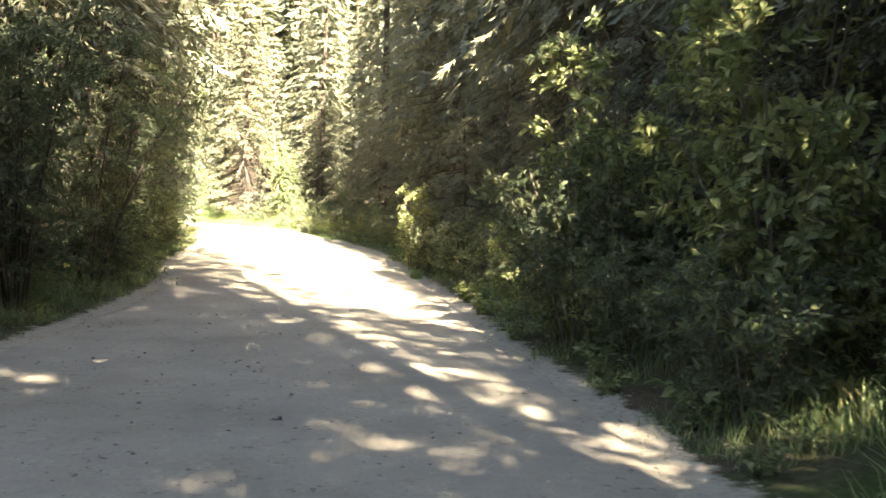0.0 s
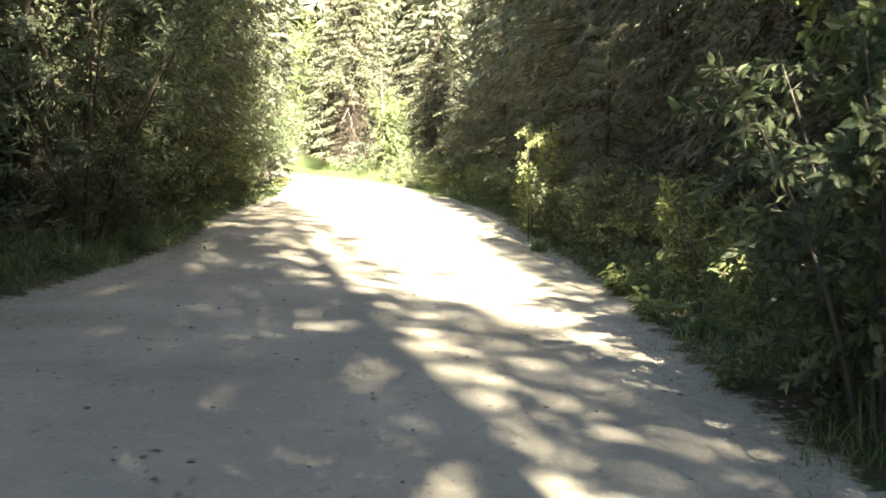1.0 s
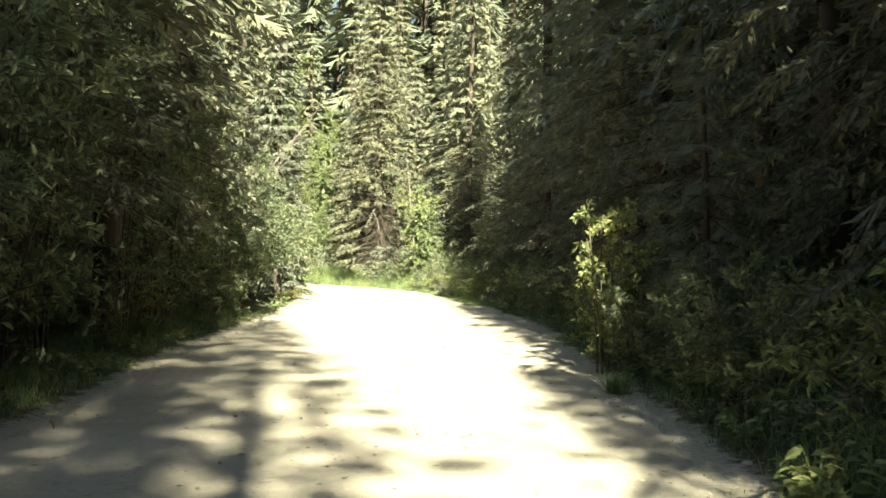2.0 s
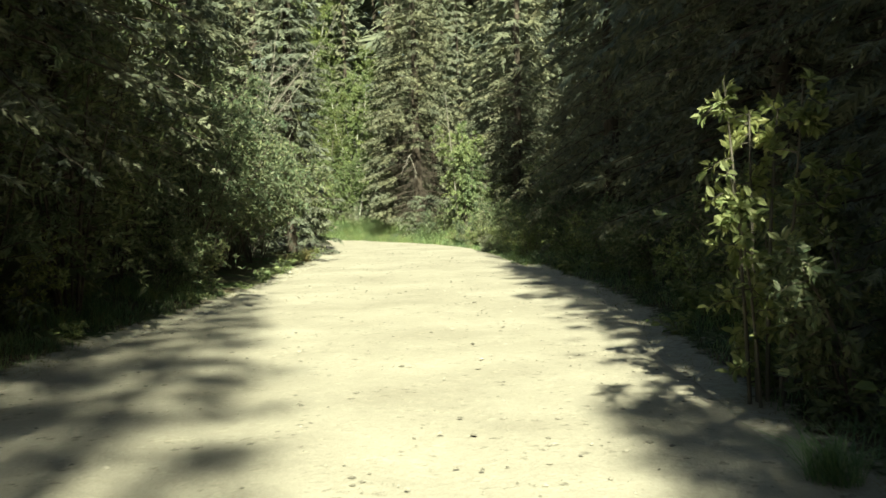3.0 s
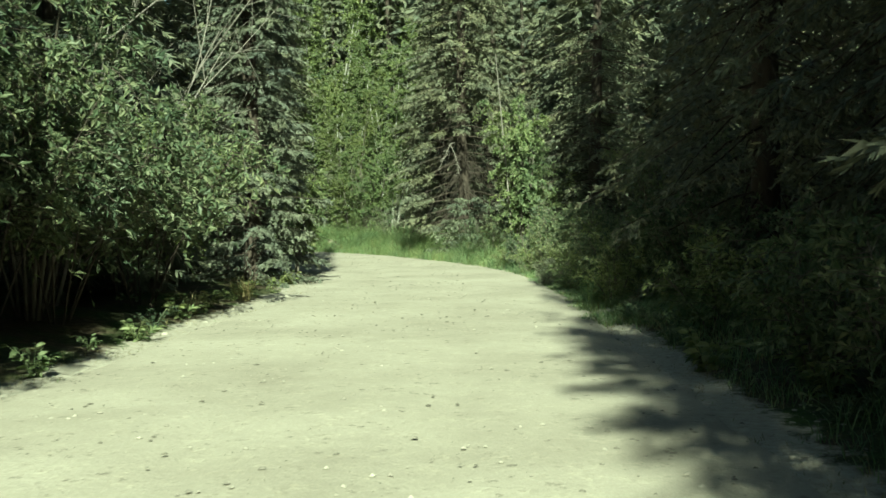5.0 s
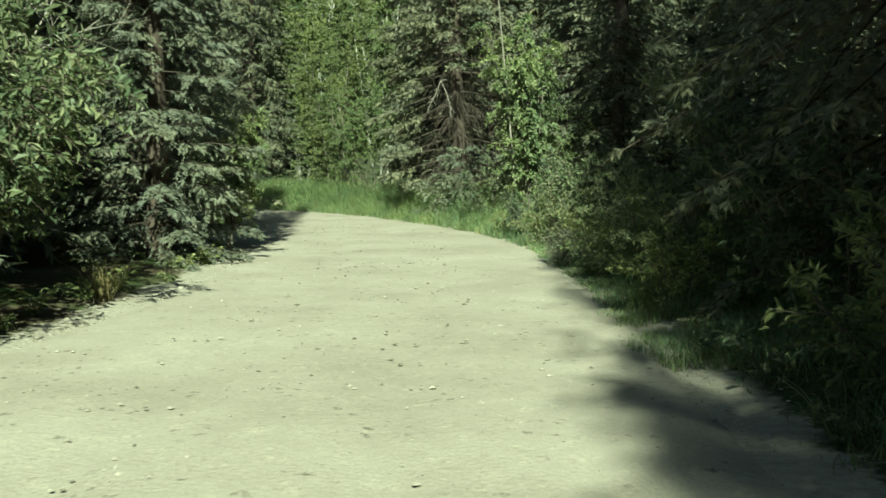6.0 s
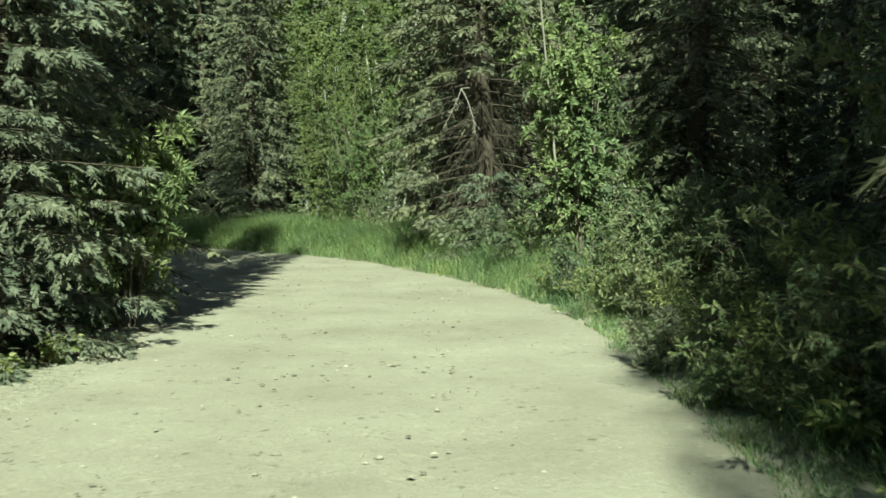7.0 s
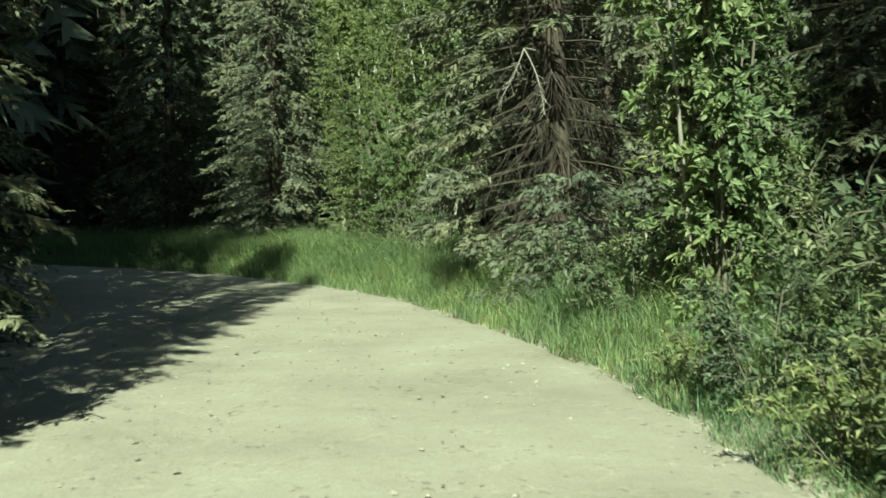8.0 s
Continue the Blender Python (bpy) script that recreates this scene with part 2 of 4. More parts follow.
def fronds(foot, arm, out, reach, wide, teeth, rng, broad=0.75):
    """Flat spruce branchlets: a drooping rib with needled twigs on both sides, each a slim pointed tooth of its own."""
    n = len(foot)
    f = (np.arange(teeth)[None] + 0.25 * rng.random((n, teeth))) / teeth
    step = 1.25 / teeth
    pts = []
    for hand in (-1, 1):
        at = lambda q: foot[:, None] + arm[:, None] * (reach[:, None] * q)[..., None] - np.array([0, 0, 1.0]) * (0.3 * reach[:, None] * q**2)[..., None]
        a, b = at(f), at(f + step * broad * rng.uniform(0.75, 1.25, (n, teeth)))
        w = wide[:, None] * rng.uniform(0.55, 1.3, (n, teeth)) * (1.1 - 0.75 * f)
        tip = b + (hand * out)[:, None] * w[..., None] + arm[:, None] * (w * rng.uniform(0.4, 1.3, (n, teeth)))[..., None]
        tip[..., 2] += w * rng.uniform(-0.85, 0.25, (n, teeth))
        pts.append(np.stack([a, b, tip], 2).reshape(-1, 3))
    pts = np.concatenate(pts)
    return pts, np.arange(len(pts)).reshape(-1, 3)


def fingers(foot, arm, out, reach, wide, teeth, rng, thick=0.24):
    """Shaggy spruce branchlets: needled shoots of uneven length that point forward from a drooping rib, each a feather of four blades."""
    n = len(foot)
    f = np.clip((np.arange(teeth)[None] + rng.uniform(-0.4, 0.4, (n, teeth))) / (teeth - 1), 0.0, 1.0)
    down = np.array([0, 0, 1.0])
    pts = []
    for hand in (-1, 1):
        a = foot[:, None] + arm[:, None] * (reach[:, None] * f)[..., None] - down * (0.32 * reach[:, None] * f**2)[..., None]
        ln = wide[:, None] * rng.uniform(0.6, 1.35, (n, teeth)) * (1.25 - 0.5 * f)
        spread = rng.uniform(0.25, 1.0, (n, teeth)) * (1 - 0.7 * f)
        way = unit(arm[:, None] * 0.75 + (hand * out)[:, None] * spread[..., None] + rng.normal(size=(n, teeth, 3)) * 0.2 - down * (0.1 + 0.3 * rng.random((n, teeth)))[..., None])
        across = unit(np.cross(way, down + rng.normal(size=(n, teeth, 3)) * 0.55))
        lift = np.cross(across, way)
        w = (ln * thick * rng.uniform(0.7, 1.25, (n, teeth)))[..., None] * 0.5
        l = ln[..., None]
        for start, reach_on, sway in ((0.0, 0.62, 1.0), (0.08, 0.6, -1.0), (0.36, 0.66, 0.75), (0.3, 0.72, -0.7)):
            sway = sway * rng.uniform(0.5, 1.2, (n, teeth))[..., None]
            root = a + way * l * start
            tip = root + way * l * reach_on * 0.92 + across * l * 0.24 * sway - lift * w * rng.uniform(-0.2, 0.9, (n, teeth))[..., None]
            pts.append(np.stack([root - across * w * 0.72, root + across * w * 0.72 + way * l * 0.2, tip], 2).reshape(-1, 3))
    pts = np.concatenate(pts)
    return pts, np.arange(len(pts)).reshape(-1, 3)


# ---------------------------------------------------------------- the lie of the land
PROFILE = ((-60, 1.6), (-25, 1.0), (0, 0.33), (7, 0.07), (14, -0.05), (22, -0.08), (32, -0.02), (45, 0.0), (60, 0.02), (80, 0.0), (200, 1.0), (3000, 30.0))
LINE = (  # the road's middle and its width
    (-34, -42, 5.6), (-20, -28, 5.6), (-8.5, -14, 5.8), (-3.4, -4, 6.1), (-1.7, 5, 6.5), (-2.15, 14, 5.8), (-2.9, 22, 5.6),
    (-4.2, 29, 5.9), (-4.9, 34, 5.9), (-5.95, 39, 5.6), (-7.1, 44, 5.4), (-8.0, 48, 5.2), (-9.2, 52, 5.2), (-10.9, 56, 5.5),
    (-13.6, 60.2, 5.6), (-16.9, 64.6, 5.6), (-20.5, 68.0, 5.5), (-25.2, 71.2, 5.4), (-34, 74.7, 5.2), (-50, 77, 5.2), (-80, 74, 5.2))


def smooth_line(rows, step=0.35):
    """A smooth curve through rows of x, y, width, in even steps."""
    k = np.array(rows, float)
    out = []
    for i in range(len(k) - 1):
        p0, p1, p2, p3 = k[max(i - 1, 0)], k[i], k[i + 1], k[min(i + 2, len(k) - 1)]
        t = np.linspace(0, 1, max(2, int(np.hypot(*(p2 - p1)[:2]) / step)), endpoint=False)[:, None]
        out.append(0.5 * (2 * p1 + (p2 - p0) * t + (2 * p0 - 5 * p1 + 4 * p2 - p3) * t**2 + (3 * p1 - p0 - 3 * p2 + p3) * t**3))
    return np.concatenate(out)


ROAD = smooth_line(LINE)


def beside(x, y):
    """Metres outside the road's edge (less than 0: on it), and the side: 1 right, -1 left."""
    p = np.stack([np.ravel(x), np.ravel(y)], -1).astype(float)
    d, side = np.empty(len(p)), np.empty(len(p))
    way = np.gradient(ROAD[:, :2], axis=0)
    for i in range(0, len(p), 4000):
        off = p[i:i + 4000, None] - ROAD[None, :, :2]
        far = np.hypot(off[..., 0], off[..., 1])
        k = far.argmin(1)
        r = np.arange(len(k))
        d[i:i + 4000] = far[r, k] - ROAD[k, 2] / 2
        side[i:i + 4000] = np.sign(way[k, 1] * off[r, k, 0] - way[k, 0] * off[r, k, 1])
    return d, side


def wavy(x, y, size, seed=0.0):
    """Cheap smooth unevenness between -1 and 1."""
    x, y = np.asarray(x, float) / size + seed, np.asarray(y, float) / size - seed * 1.7
    return (np.sin(1.9 * x + 1.3 * np.sin(1.1 * y)) + np.sin(2.3 * y + 1.7 * np.sin(0.9 * x + 2.0)) + np.sin(3.1 * x - 2.7 * y + 1.0)) / 3


def road_height(y):
    return np.interp(y, *np.array(PROFILE).T)


def land(x, y, d=None):
    """The ground's height: level with the road, then a low rough bank."""
    x, y = np.asarray(x, float), np.asarray(y, float)
    d = beside(x, y)[0].reshape(x.shape) if d is None else d
    bank = np.clip(d / 1.6, 0, 1)
    rise = 0.16 * bank + 0.012 * np.clip(d - 1, 0, 60)
    rough = (0.10 * wavy(x, y, 1.7) + 0.05 * wavy(x, y, 0.6, 3.0)) * bank + 0.5 * wavy(x, y, 19.0) * np.clip((d - 6) / 20, 0, 1)
    return road_height(y) + rise + rough - 0.10 * (d < -0.5)


def on_land(x, y, sink=0.03):
    return float(land(np.array([x]), np.array([y]))[0]) - sink


def make_ground():
    stretch = np.array([6, 16, 34, 70, 150, 330, 700, 1500, 2600.0])
    xs = np.concatenate([-52 - stretch[::-1], np.arange(-52, -20, 0.9), np.arange(-20, 9, 0.42), np.arange(9, 30, 1.2), 30 + stretch])
    ys = np.concatenate([-45 - stretch[::-1], np.arange(-45, 4, 1.4), np.arange(4, 82, 0.45), np.arange(82, 120, 1.8), 120 + stretch])
    x, y = np.meshgrid(xs, ys)
    z = land(x, y)
    n, m = x.shape
    i, j = np.meshgrid(np.arange(n - 1), np.arange(m - 1), indexing="ij")
    a = i * m + j
    tris = np.concatenate([np.stack([a, a + 1, a + m + 1], -1).reshape(-1, 3), np.stack([a, a + m + 1, a + m], -1).reshape(-1, 3)])
    ob = part("ground", [(np.stack([x, y, z], -1).reshape(-1, 3), tris, M_SOIL)], smooth=True)
    near = ob.data.attributes.new("roadside", "FLOAT", "POINT")
    near.data.foreach_set("value", np.clip(0.64 - beside(x, y)[0] / 0.8, 0, 1).astype(np.float32))
    tagged(ob, "dark forest soil with needle litter and moss", "ground", kind="structure")


def worn(y):
    """How far the bare gravel reaches beyond the road's nominal edge."""
    return np.interp(y, (0, 40, 50, 70), (0.20, 0.14, -0.04, -0.02))


def make_road():
    """A gently crowned gravel track with two worn wheel lines and ragged edges."""
    way = unit(np.gradient(ROAD[:, :2], axis=0))
    right = np.stack([way[:, 1], -way[:, 0]], -1)
    across = np.linspace(-1, 1, 33)
    half = ROAD[:, 2:3] / 2 + worn(ROAD[:, 1:2])
    along = np.cumsum(np.r_[0, np.hypot(*np.diff(ROAD[:, :2], axis=0).T)])[:, None]
    ragged = 1 + (0.035 * wavy(along * np.ones(33), across * 2, 2.2, 2.0) + 0.015 * wavy(along * np.ones(33), across * 5, 0.35, 5.0)) * np.abs(across) ** 3
    off = across * half * ragged
    xy = ROAD[:, None, :2] + off[..., None] * right[:, None]
    z = road_height(xy[..., 1]) + 0.05 * (1 - across**2) + 0.006 * wavy(xy[..., 0], xy[..., 1], 0.5) + 0.007 * wavy(xy[..., 0], xy[..., 1], 1.6, 4.0)
    for rut in (-0.75, 0.75):
        z -= 0.025 * np.exp(-(((off - rut - 0.12 * np.sin(along / 6)) / 0.22) ** 2))
    z -= 0.22 * np.clip((np.abs(across) - 0.88) / 0.12, 0, 1) ** 1.5
    n, m = z.shape
    i, j = np.meshgrid(np.arange(n - 1), np.arange(m - 1), indexing="ij")
    a = i * m + j
    tris = np.concatenate([np.stack([a, a + 1, a + m + 1], -1).reshape(-1, 3), np.stack([a, a + m + 1, a + m], -1).reshape(-1, 3)])
    ob = part("road", [(np.concatenate([xy, z[..., None]], -1).reshape(-1, 3), tris, M_ROAD)], smooth=True)
    tagged(ob, "pale packed gravel forest road with worn wheel lines", "road", kind="structure")


make_ground()
make_road()


# ---------------------------------------------------------------- kinds of plants
def spruce(seed, height, radius, low=0.4, twigs=11.0, per=12, wide=0.11, needles=None, droop=0.35, bare=0.0, full=99.0, gap=1.0, skirt=0.85, dense=1.0, shoots=0, hollow=None, label=""):
    """A spruce: whorls of drooping boughs, flat branchlets on both sides of each, needled twigs along them.
    twigs: branchlets to the metre; per: needled twigs on each side of one; wide: their length; bare: height below which the inside is dead wood;
    full: height above which it is coarser; skirt: reach of the lowest boughs; shoots: needled shoots on each side of a branchlet, for trees seen close;
    hollow: heading, half angle, lowest and highest height of a stretch with dead boughs only."""
    rng = np.random.default_rng(seed)
    needles = needles or M_SPRUCE
    tree = thing("spruce", label or "tall dark green spruce with drooping boughs", "spruce tree")
    hs = np.linspace(-0.15, height, 14)
    lean = rng.uniform(-0.012, 0.012, 2)
    spine = np.stack([lean[0] * hs + 0.03 * np.sin(hs), lean[1] * hs, hs], -1)
    part("trunk", [(*tube(spine, min(0.012 * height, 0.2) * (1 - hs / (height * 1.02)) ** 0.8 + 0.012, 9), M_BARK)], tree, smooth=True)
    z, wood, dead, green, rough = low, [], [], [], []
    s = np.linspace(0, 1, 7)
    while z < height - 0.2:
        rel = (z - low) / (height - low)
        coarse = z > full
        reach0 = radius * (1 - rel) ** 0.85 * (skirt + (1 - skirt) * min(1.0, (z - low) / 3.5))
        count = int(rng.integers(5, 7))
        start = rng.uniform(0, 6.28)
        for b in range(count):
            turn = start + 6.283 * b / count + rng.uniform(-0.3, 0.3)
            gone = hollow and hollow[2] < z < hollow[3] and abs((turn - radians(hollow[0]) + math.pi) % (2 * math.pi) - math.pi) < radians(hollow[1])
            reach = reach0 * rng.uniform(0.66, 1.12) * (0.6 if gone else 1.0) + 0.12
            sag = droop * reach * rng.uniform(0.6, 1.35)
            rise = 0.25 * (rel > 0.6) * reach
            side = rng.uniform(-0.2, 0.2)
            path = np.stack([np.cos(turn + side * s) * reach * s, np.sin(turn + side * s) * reach * s,
                             z + rise * s - sag * s**1.5 + 0.4 * sag * np.clip(s - 0.65, 0, 1) ** 1.2], -1)
            path += np.array([np.interp(z, hs, spine[:, 0]), np.interp(z, hs, spine[:, 1]), 0])
            if not coarse:
                wood.append(tube(path[::2], (0.006 + 0.014 * reach / 2 * (1 - s))[::2], 3))
            inner = 0.62 if z < bare else 0.16
            nb = max(5, int(reach * 5.0 * dense)) if coarse else max(6, int(reach * twigs))
            q = np.sort(inner + (1 - inner) * rng.random(nb) ** 0.8)
            q[-1] = 0.97
            foot = np.stack([np.interp(q, s, path[:, k]) for k in range(3)], -1)
            fwd = np.array([np.cos(turn + side), np.sin(turn + side), 0.0])
            out = np.array([-fwd[1], fwd[0], 0.0])
            hand = np.where(np.arange(nb) % 2 == 0, 1, -1)
            reach2 = (0.16 + 0.34 * reach * (1.05 - q)) * rng.uniform(0.7, 1.2, nb)
            arm = unit(fwd * rng.uniform(0.5, 0.9, nb)[:, None] + out * (hand * rng.uniform(0.5, 1.0, nb))[:, None] + np.array([0, 0, 1.0]) * rng.uniform(-0.55, 0.0, nb)[:, None])
            arm[-1] = unit(fwd + np.array([0, 0, -0.3]))
            across = unit(np.cross(arm, np.array([0, 0, 1.0]) + 0.35 * rng.normal(size=(nb, 3))))
            if not gone:
                (rough if coarse else green).append((foot, arm, across, reach2 * (1.25 if coarse else 1.0), np.full(nb, wide * (1.4 if coarse else 1.0)) * rng.uniform(0.8, 1.2, nb)))
            if z < bare:
                for _ in range(30 if gone else 9):
                    c = rng.uniform(0.12, 0.95)
                    p0 = np.array([np.interp(c, s, path[:, k]) for k in range(3)])
                    way = unit(fwd * rng.uniform(0.1, 0.6) + out * rng.uniform(-0.8, 0.8) + np.array([0, 0, -0.8]))
                    h = np.linspace(0, 1, 4)[:, None]
                    dead.append(tube(p0 + way * h * rng.uniform(0.3, 1.25 if gone else 1.0) + out * 0.08 * np.sin(3 * h), [0.007, 0.005, 0.004, 0.002], 3))
        z += gap * rng.uniform(0.22, 0.36) * (1.45 if coarse else 1.0)
    needled = [fingers(*(np.concatenate(c) for c in zip(*green)), shoots, rng)] if shoots else []
    needled += [fronds(*(np.concatenate(c) for c in zip(*some)), teeth, rng, broad) for some, teeth, broad in ((green, 0 if shoots else per, 0.72), (rough, 5, 0.85)) if some and teeth]
    part("crown", [(*joined(needled), needles), (*joined(wood), M_BARK)], tree)
    if dead:
        tagged(part("dead_wood", [(*joined(dead), M_TWIG)], tree, "bare brown dead twigs"), kind="stuff")
    return tree


def shrub(seed, height, radius, stems=8, twigs=26, per=20, leaf=0.085, slim=0.36, needles=None, name="shrub", label="", category="shrub",
          bark=None, low=0.12, hang=0.25, arch=0.35, simple=False):
    """Stems that fan out from the foot, with twigs all along and leaves along the twigs."""
    rng = np.random.default_rng(seed)
    mat = needles or M_WILLOW
    plant = thing(name, label or "leafy green willow shrub beside the road", category)
    wood, at, way = [], [], []
    for k in range(stems):
        turn = 6.283 * k / stems + rng.uniform(-0.5, 0.5)
        far = radius * rng.uniform(0.25, 0.85)
        tall = height * rng.uniform(0.62, 1.0)
        s = np.linspace(0, 1, 8)
        bend = rng.uniform(-0.5, 0.5)
        path = np.stack([np.cos(turn + bend * s) * (0.1 + far * s ** (1 + arch)), np.sin(turn + bend * s) * (0.1 + far * s ** (1 + arch)), tall * (s - 0.10 * s**3) - 0.08], -1)
        part("stem", [(*tube(path[::1 + simple], ((0.006 + (0.0022 if simple and height < 7 else 0.004) * height * (1 - s)) * rng.uniform(0.8, 1.2))[::1 + simple], 5), bark or M_STEM)], plant, smooth=True)
        for _ in range(twigs):
            f = low + (1 - low) * rng.random() ** 0.8
            p0 = np.array([np.interp(f, s, path[:, c]) for c in range(3)])
            t2 = rng.uniform(0, 6.283)
            out = unit(np.array([np.cos(t2) + 0.8 * np.cos(turn), np.sin(t2) + 0.8 * np.sin(turn), rng.uniform(-0.15, 0.9)]))
            ln = radius * rng.uniform(0.22, 0.62) * (1.1 - 0.5 * f)
            g = np.linspace(0, 1, 5)[:, None]
            tw = p0 + out * ln * g + np.array([0, 0, -hang * ln]) * g**2 + 0.05 * ln * np.sin(4 * g + t2)
            wood.append(tube(tw[::2], [0.006, 0.004, 0.0015], 3))
            n = int(per * rng.uniform(0.6, 1.3))
            q = 0.1 + 0.9 * rng.random(n)
            pos = np.stack([np.interp(q, g[:, 0], tw[:, c]) for c in range(3)], -1)
            scatter = unit(rng.normal(size=(n, 3)))
            at.append(pos + scatter * 0.25 * leaf * rng.random((n, 1)))
            way.append(out * 0.7 + scatter * 0.9 + np.array([0, 0, -0.25]))
    at, way = np.concatenate(at), np.concatenate(way)
    n = len(at)
    face = unit(rng.normal(size=(n, 3)) * 0.5 + 0.8 * unit(at * [1, 1, 0]) + np.array([0, 0, 0.75]))
    ln = leaf * rng.uniform(0.6, 1.25, n)
    part("crown", [(*leaves(at, way, face, ln, ln * slim * rng.uniform(0.8, 1.2, n), simple=simple), mat), (*joined(wood), bark or M_STEM)], plant)
    return plant


def dead_shrub(seed, height, radius, stems=9):
    """Bare grey stems that fork again and again."""
    rng = np.random.default_rng(seed)
    plant = thing("dead_shrub", "bare grey dead shrub with forking twigs", "dead shrub")
    wood = []

    def grow(p0, way, ln, thick, level):
        g = np.linspace(0, 1, 6)[:, None]
        curve = unit(rng.normal(size=3)) * 0.18 * ln
        path = p0 + way * ln * g + curve * g**2 + np.array([0, 0, -0.08 * ln]) * g**2
        wood.append(tube(path, np.linspace(thick, thick * 0.35, 6), 4))
        if level:
            for _ in range(4):
                f = rng.uniform(0.35, 0.95)
                q = np.array([np.interp(f, g[:, 0], path[:, c]) for c in range(3)])
                grow(q, unit(way + rng.normal(size=3) * 0.55), ln * rng.uniform(0.3, 0.55), thick * 0.5, level - 1)

    for k in range(stems):
        t = 6.283 * k / stems + rng.uniform(-0.4, 0.4)
        grow(np.array([0.1 * np.cos(t), 0.1 * np.sin(t), -0.1]), unit(np.array([np.cos(t) * radius / height, np.sin(t) * radius / height, 1.0])), height * rng.uniform(0.7, 1.0), 0.022, 2)
    tagged(part("branchwork", [(*joined(wood), M_DEAD)], plant), kind="stuff")
    return plant


def weed(seed, height, radius, stalks=9, leaf=0.13, slim=0.5, mat=None, per=9, label=""):
    """A low herb: arching stalks with broad leaves."""
    rng = np.random.default_rng(seed)
    plant = thing("weed", label or "low broad-leaved green weed on the verge", "weed")
    wood, at, way = [], [], []
    for k in range(stalks):
        turn = 6.283 * k / stalks + rng.uniform(-0.4, 0.4)
        g = np.linspace(0, 1, 5)
        far, tall = radius * rng.uniform(0.3, 1.0), height * rng.uniform(0.6, 1.0)
        path = np.stack([np.cos(turn) * far * g**1.4, np.sin(turn) * far * g**1.4, tall * (g - 0.25 * g**3) - 0.04], -1)
        wood.append(tube(path, [0.005, 0.004, 0.004, 0.003, 0.002], 3))
        q = 0.15 + 0.85 * rng.random(per)
        at.append(np.stack([np.interp(q, g, path[:, c]) for c in range(3)], -1))
        t2 = rng.uniform(0, 6.283, per)
        way.append(np.stack([np.cos(t2) + np.cos(turn), np.sin(t2) + np.sin(turn), rng.uniform(-0.2, 0.6, per)], -1))
    at, way = np.concatenate(at), np.concatenate(way)
    n = len(at)
    ln = leaf * rng.uniform(0.6, 1.2, n)
    tagged(part("stem", [(*joined(wood), mat or M_ALDER)], plant), kind="stuff")
    part("foliage", [(*leaves(at, way, unit(rng.normal(size=(n, 3)) * 0.4 + [0, 0, 1]), ln, ln * slim, 0.2, 0.25), mat or M_ALDER)], plant)
    return plant


def blades(x, y, tall, rng, width=0.007, bend=1.4):
    """Bent grass blades that stand on the land."""
    n = len(x)
    z = land(x, y) - 0.02
    foot = np.stack([x, y, z], -1)
    turn = rng.uniform(0, 6.283, n)
    lean = np.stack([np.cos(turn), np.sin(turn), np.zeros(n)], -1)
    side = np.stack([-np.sin(turn), np.cos(turn), np.zeros(n)], -1)
    w = (width * rng.uniform(0.7, 1.4, n))[:, None]
    b = (bend * tall * rng.uniform(0.15, 1.2, n))[:, None]
    h = tall[:, None] * np.array([0, 0, 1.0])
    mid, tip = foot + 0.58 * h + 0.32 * b * lean, foot + h * rng.uniform(0.78, 1.0, n)[:, None] + b * lean
    pts = np.stack([foot - side * w, foot + side * w, mid - side * w * 0.8, mid + side * w * 0.8, tip], 1).reshape(-1, 3)
    k = 5 * np.arange(n)[:, None]
    return pts, np.concatenate([k + q for q in ([0, 1, 3], [0, 3, 2], [2, 3, 4])])


def rough_tree(rng, height, radius, boughs=90):
    """A far spruce: a stem and a few dozen boughs with broad ragged sprays."""
    z = np.sort(rng.uniform(0.04, 0.985, boughs)) * height
    reach = radius * (1 - z / height) ** 0.8 * rng.uniform(0.7, 1.15, len(z)) + 0.15
    turn = rng.uniform(0, 6.283, len(z))
    arm = unit(np.stack([np.cos(turn), np.sin(turn), rng.uniform(-0.5, -0.05, len(z))], -1))
    at = np.stack([0.05 * np.cos(turn), 0.05 * np.sin(turn), z + 0.15 * reach], -1)
    across = unit(np.stack([-np.sin(turn), np.cos(turn), rng.uniform(-0.4, 0.4, len(z))], -1))
    stem = tube(np.array([[0, 0, -0.3], [0, 0, height * 0.5], [0, 0, height]]), [0.013 * height, 0.007 * height, 0.02], 5)
    return fronds(at, arm, across, reach, 0.42 * reach + 0.18, 5, rng, 1.1), stem


def placed(kinds, spots, rng, group="", sink=0.04, lo=0.85, hi=1.15, tall=1.0):
    """Copies of the kinds at the spots, each turned and sized by itself."""
    for n, (x, y, *more) in enumerate(spots):
        kind = kinds[int(more[1]) if len(more) > 1 else int(rng.integers(len(kinds)))]
        size = (more[0] if more else 1.0) * rng.uniform(lo, hi)
        m = pose(x, y, on_land(x, y, sink), rng.uniform(-2, 2), rng.uniform(-2, 2), rng.uniform(0, 360))
        kind.scale = (1, 1, 1)
        ob = copy_thing(kind, m)
        ob.scale = (size, size, size * tall * rng.uniform(0.93, 1.07))
        if group:
            tagged(ob, group=group)


def removed(kinds):
    for kind in kinds:
        for ob in (*kind.children_recursive, kind):
            bpy.data.objects.remove(ob)


def set_down(ob, x, y, turn=0.0, sink=0.04):
    ob.matrix_basis = pose(x, y, on_land(x, y, sink), 0, 0, turn)
    return ob


